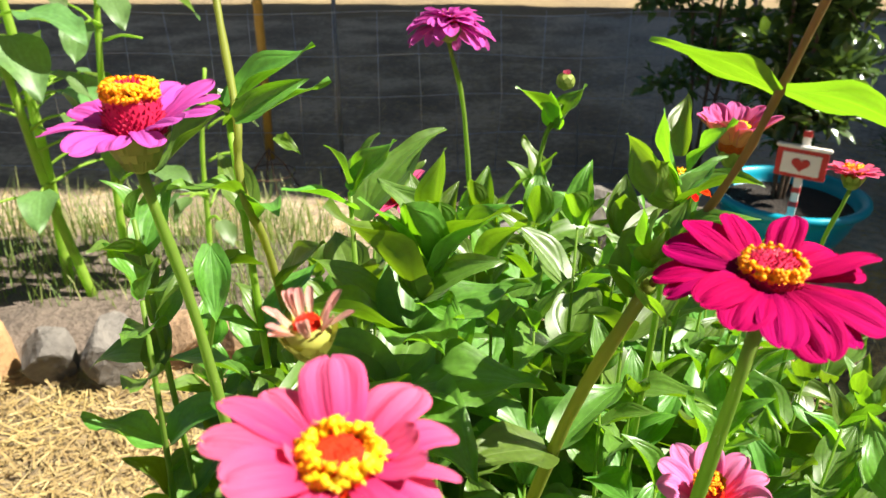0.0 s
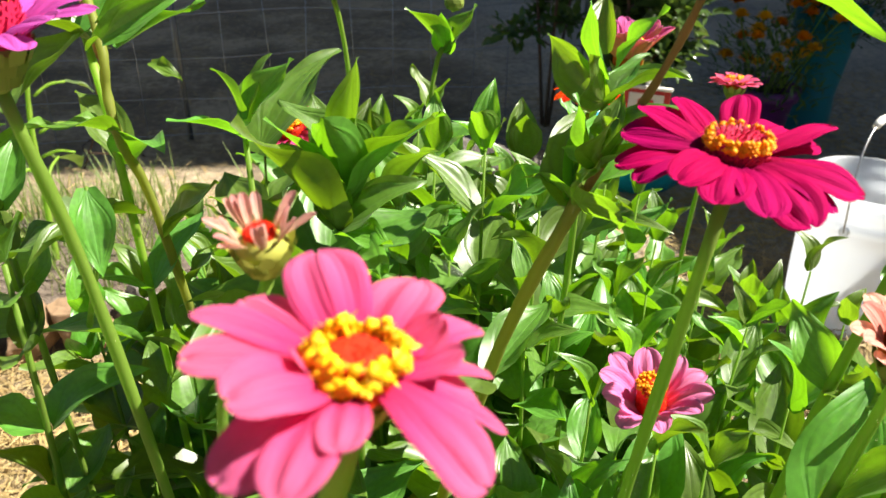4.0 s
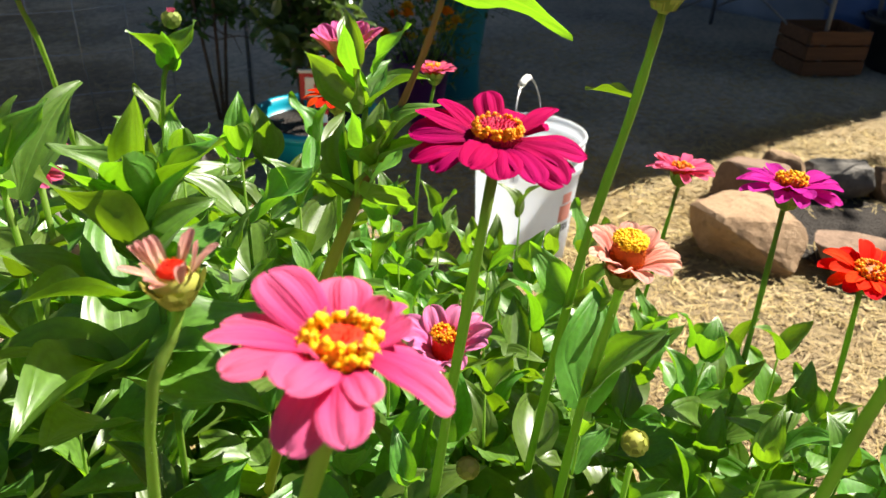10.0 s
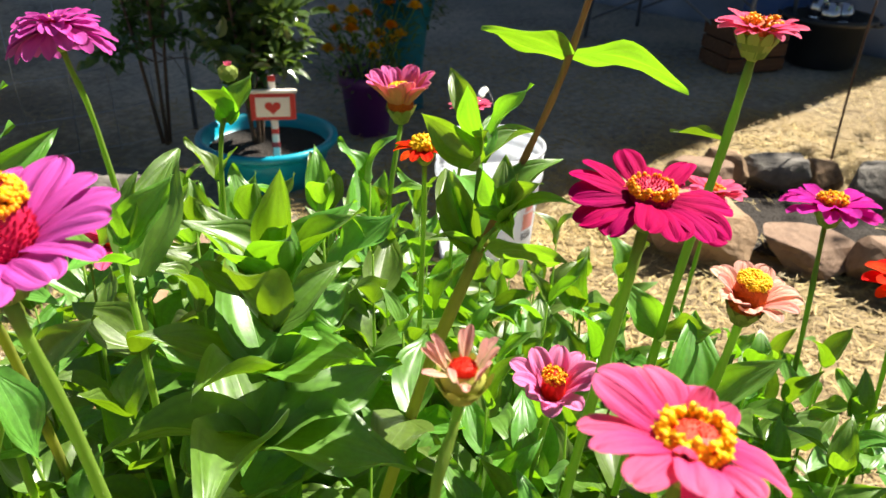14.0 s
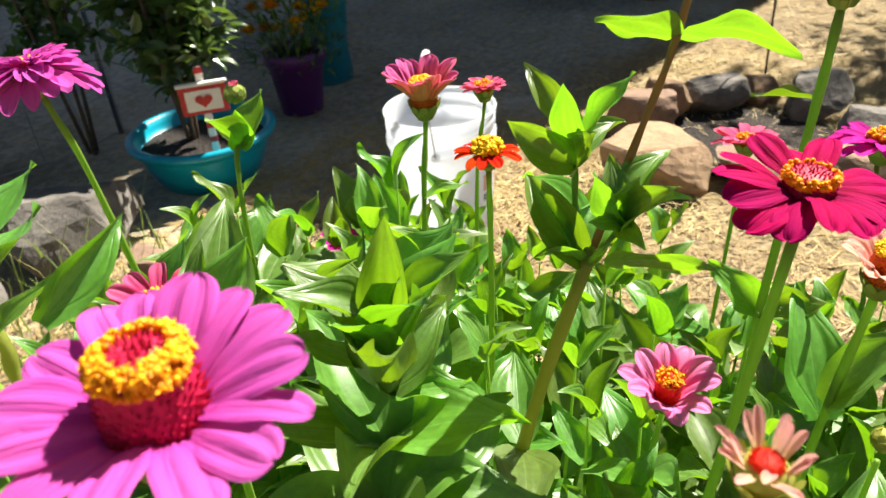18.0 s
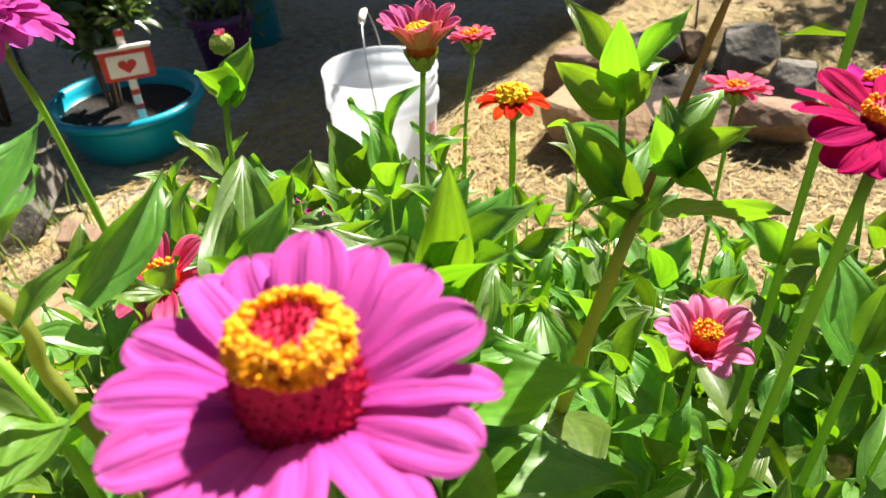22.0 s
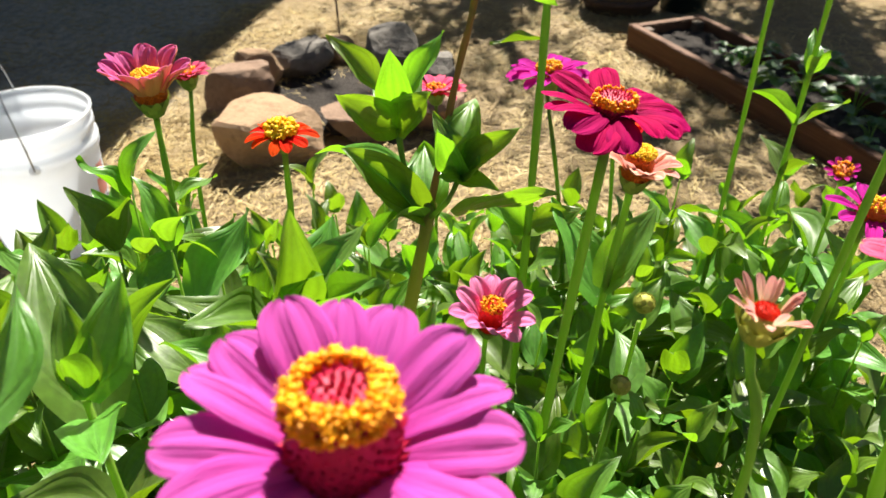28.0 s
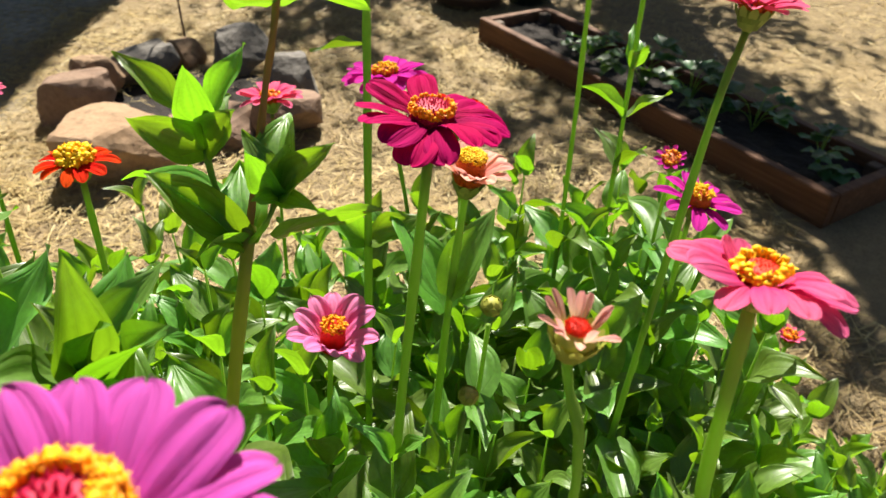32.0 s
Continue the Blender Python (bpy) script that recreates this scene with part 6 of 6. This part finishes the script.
for tip, up, v, w, y in [((0.078, 0.229, 0.934), (-0.7, 0.5, 0.5), 9, 0.8, True), ((0.0775, 0.262, 0.932), (-0.9, 0.1, 0.3), 10, 1.0, True), ((0.118, 0.249, 0.928), (-0.1, 0.2, 1), 3, 1.1, True), ((0.108, 0.233, 0.914), (-0.1, 0.3, 1), 2, 1.1, True),
                         ((0.084, 0.246, 0.931), (-0.9, 0.2, 0.4), 12, 1.1, True), ((0.072, 0.236, 0.908), (-0.6, 0.3, 0.8), 6, 1.0, True), ((0.074, 0.262, 0.911), (-0.7, -0.2, 0.8), 5, 1.0, True), ((0.098, 0.266, 0.930), (-0.7, -0.3, 0.6), 8, 1.0, True)]:
    add_leaf(pl, o, N2, tip, up, v, w, y)
for q, az in ((0.79, 30), (0.70, 120), (0.60, 20), (0.5, 100)):
    pair(pl, o, (0.054 + (q - 0.78) * 0.15, 0.283 - (q - 0.78) * 0.12, q), az, 0.062, 12, 1.1)


def shoot(base, top, label, nodes=6, ln=0.05, step=0.05, young_top=True, az=None, r=0.0021, mat=STEM):
    """A leafy shoot with pairs of opposite leaves, upright at the tip and spreading lower down."""
    base, top = Vector(base), Vector(top)
    mid = base.lerp(top, 0.6) + Vector((R.uniform(-0.012, 0.012), R.uniform(-0.012, 0.012), 0))
    pl = thing("zinnia_plant", base, label, "zinnia", FLOWERS)
    stem_part(pl, base, [base, mid, top], r * 1.2, r * 0.75, mat, n=4, sides=6)
    az = R.uniform(0, 180) if az is None else az
    length = (top - base).length
    for k in range(nodes):
        s = 1 - k * step / length
        p = mid.lerp(top, (s - 0.6) / 0.4) if s > 0.6 else base.lerp(mid, s / 0.6)
        size = ln * (0.62, 0.85, 1.0, 1.08, 1.05, 1.0, 0.9)[min(k, 6)] * R.uniform(0.85, 1.15)
        el = (58, 36, 20, 8, -2, -10, -16)[min(k, 6)]
        pair(pl, base, p, az + 90 * k + R.uniform(-18, 18), size, el, R.uniform(0.95, 1.25), young_top and k < 2 and R.random() < 0.28)
    return pl


# shoots that stand out
pl = shoot((-0.045, 0.30, 0), (0.002, 0.306, 0.889), "upright leafy zinnia shoot with a bright green tip", 1, 0.05, az=60)
o = (-0.045, 0.30, 0)
for b, t, up, w, y in [((0.002, 0.307, 0.889), (0.003, 0.302, 0.937), (-0.8, -0.6, 0.1), 0.85, True), ((0.003, 0.308, 0.888), (0.030, 0.282, 0.918), (-0.4, 0, 1), 0.8, False), ((0.003, 0.308, 0.888), (-0.028, 0.330, 0.913), (0.3, -0.5, 1), 0.9, False),
                       ((-0.008, 0.300, 0.864), (-0.043, 0.266, 0.927), (0.5, 0.6, 0.8), 0.75, False), ((-0.008, 0.300, 0.864), (0.030, 0.300, 0.885), (-0.3, -0.4, 1), 1.1, False), ((-0.008, 0.300, 0.864), (0.012, 0.275, 0.869), (0, 0, 1), 1.0, True),
                       ((-0.008, 0.300, 0.866), (-0.030, 0.325, 0.895), (0.4, -0.4, 1), 1.0, False), ((-0.032, 0.296, 0.785), (-0.065, 0.265, 0.815), (0, 0, 1), 1.4, False), ((-0.032, 0.296, 0.785), (0.020, 0.285, 0.800), (0, -0.3, 1), 1.2, False)]:
    add_leaf(pl, o, b, t, up, 5 + R.randrange(8), w, y)
for node, n, ln, el in (((-0.004, 0.303, 0.876), 4, 0.058, 48), ((-0.014, 0.299, 0.842), 5, 0.068, 26), ((-0.022, 0.298, 0.812), 5, 0.074, 8)):
    for k in range(n):
        a = 6.283 * k / n + R.uniform(-0.3, 0.3)
        e = radians(el + R.uniform(-9, 9))
        d = Vector((math.cos(a) * math.cos(e), math.sin(a) * math.cos(e), math.sin(e)))
        add_leaf(pl, o, Vector(node), Vector(node) + d * ln * R.uniform(0.85, 1.1), (-d.x * math.tan(e), -d.y * math.tan(e), math.cos(e)), 3 + R.randrange(9), R.uniform(0.85, 1.1), R.random() < 0.3)
pl = shoot((-0.02, 0.37, 0), (-0.045, 0.357, 0.895), "tall leafy zinnia shoot with long upright leaves", 1, 0.05, az=20)
o = (-0.02, 0.37, 0)
for b, t, up, w, y in [((-0.040, 0.359, 0.878), (0.004, 0.396, 0.917), (-0.5, -0.6, 0.8), 1.1, False), ((-0.045, 0.357, 0.895), (-0.020, 0.350, 0.925), (-0.6, -0.6, 0.5), 1.0, True), ((-0.043, 0.358, 0.885), (-0.075, 0.335, 0.905), (0, 0, 1), 1.0, True),
                       ((-0.045, 0.357, 0.84), (-0.03, 0.325, 0.87), (0, 0.4, 1), 1.2, False), ((-0.045, 0.357, 0.84), (-0.06, 0.395, 0.855), (0, -0.4, 1), 1.2, False)]:
    add_leaf(pl, o, b, t, up, 5 + R.randrange(8), w, y)

# bare brownish stem by the edge, with long leaves
base = Vector((-0.04, 0.42, 0))
pl, o = zinnia(base, [(-0.06, 0.40, 0.5), (-0.09, 0.376, 0.82), (-0.100, 0.362, 0.885), (-0.103, 0.367, 0.91), (-0.103, 0.374, 0.931), (-0.122, 0.430, 0.981), (-0.135, 0.47, 1.06)], "zinnia with an olive crooked stem and long leaves", 0.0026, STEM_OLIVE)
bud(pl, o, (-0.1355, 0.4715, 1.070), (0, 0.2, 1), 0.015, 9, P_PURPLE)
for b, t, up, w, y in [((-0.0965, 0.3465, 0.9365), (-0.061, 0.350, 0.955), (0.3, -0.7, 0.5), 0.8, False), ((-0.106, 0.362, 0.929), (-0.080, 0.352, 0.944), (0.2, -0.4, 1), 0.6, True), ((-0.082, 0.364, 0.922), (-0.068, 0.354, 0.916), (-0.2, -0.5, 1), 0.75, True), ((-0.113, 0.388, 0.93), (-0.064, 0.395, 0.962), (-0.2, -0.5, 1), 0.9, False),
                       ((-0.113, 0.388, 0.93), (-0.15, 0.372, 0.900), (0, 0, 1), 0.9, False), ((-0.1, 0.37, 0.885), (-0.135, 0.345, 0.90), (0.2, 0.2, 1), 1.0, True), ((-0.09, 0.378, 0.83), (-0.06, 0.36, 0.865), (-0.5, -0.3, 0.8), 1.1, False)]:
    add_leaf(pl, o, b, t, up, 5 + R.randrange(8), w, y)
pl, o = zinnia((-0.10, 0.40, 0), [(-0.10, 0.39, 0.5), (-0.104, 0.370, 0.86), (-0.115, 0.40, 0.93)], "slim pale green zinnia stem with leaf pairs", 0.0024, STEM_PALE)
for z, az in ((0.92, 30), (0.87, 120), (0.80, 40), (0.72, 110), (0.62, 20)):
    pair(pl, o, (-0.103, 0.372 + max(0, z - 0.86) * 0.4, z), az, 0.05, 30)
add_leaf(pl, o, (-0.10, 0.372, 0.845), (-0.145, 0.330, 0.838), (0, 0, 1), wide=0.7)
pl = shoot((-0.16, 0.36, 0), (-0.155, 0.34, 0.84), "leafy zinnia shoot at the edge of the patch", 6, 0.048)

pl = shoot((-0.105, 0.33, 0), (-0.160, 0.360, 0.878), "leafy zinnia side shoot with a tight leaf cluster", 5, 0.046, 0.022)
add_leaf(pl, (-0.105, 0.33, 0), (-0.109, 0.323, 0.882), (-0.106, 0.306, 0.848), (0.3, -1, 0.3), 10, 1.0)
stem_part(pl, (-0.105, 0.33, 0), [(-0.128, 0.345, 0.80), (-0.112, 0.330, 0.85), (-0.109, 0.323, 0.882)], 0.0016, 0.0012, STEM, "side_stem", 4)

# ---- the leafy mass between the flowers ----
PATCH = [(-0.20, 0.22), (-0.17, 0.50), (-0.05, 0.62), (0.18, 0.66), (0.32, 0.52), (0.36, 0.28), (0.42, 0.10), (0.38, -0.12), (0.24, -0.26), (0.06, -0.16), (0.02, 0.04), (-0.08, 0.12)]


def inside(x, y):
    hit = False
    for (x0, y0), (x1, y1) in zip(PATCH, PATCH[1:] + PATCH[:1]):
        if (y0 > y) != (y1 > y) and x < (x1 - x0) * (y - y0) / (y1 - y0) + x0:
            hit = not hit
    return hit


def canopy(x, y):
    h = 0.730 + 0.135 * math.exp(-((x - 0.03) ** 2 / 0.022 + (y - 0.45) ** 2 / 0.016)) + 0.05 * math.exp(-((x - 0.18) ** 2 + (y - 0.42) ** 2) / 0.02)
    h += 0.045 * math.exp(-((x - 0.28) ** 2 + (y - 0.05) ** 2) / 0.012) + 0.04 * math.exp(-((x + 0.01) ** 2 + (y - 0.28) ** 2) / 0.008)
    return h + 0.045 * noise.noise((x * 14, y * 14, 0.7))


spots = []
tries = 0
while len(spots) < 215 and tries < 20000:
    tries += 1
    x, y = R.uniform(-0.22, 0.44), R.uniform(-0.28, 0.68)
    if y < -0.05 and R.random() < 0.25:
        continue
    if inside(x, y) and all((x - a) ** 2 + (y - b) ** 2 > 0.0300 ** 2 for a, b in spots):
        spots.append((x, y))
for x, y in spots:
    h = canopy(x, y) - R.uniform(0.0, 0.07)
    near = min(math.hypot(x - a, y - b) for a, b in ((0, 0), (-0.05, 0), (-0.1, 0.05), (-0.15, 0.15), (-0.19, 0.23)))
    if near < 0.16:
        h = min(h, 0.68)
    if y < -0.05:
        h -= 0.07 + 0.4 * abs(y)
    shoot((x + R.uniform(-0.03, 0.03), y + R.uniform(-0.03, 0.03), 0), (x, y, h), "bushy green zinnia shoot without a bloom", 7, R.uniform(0.046, 0.070), R.uniform(0.033, 0.048), r=0.0012)
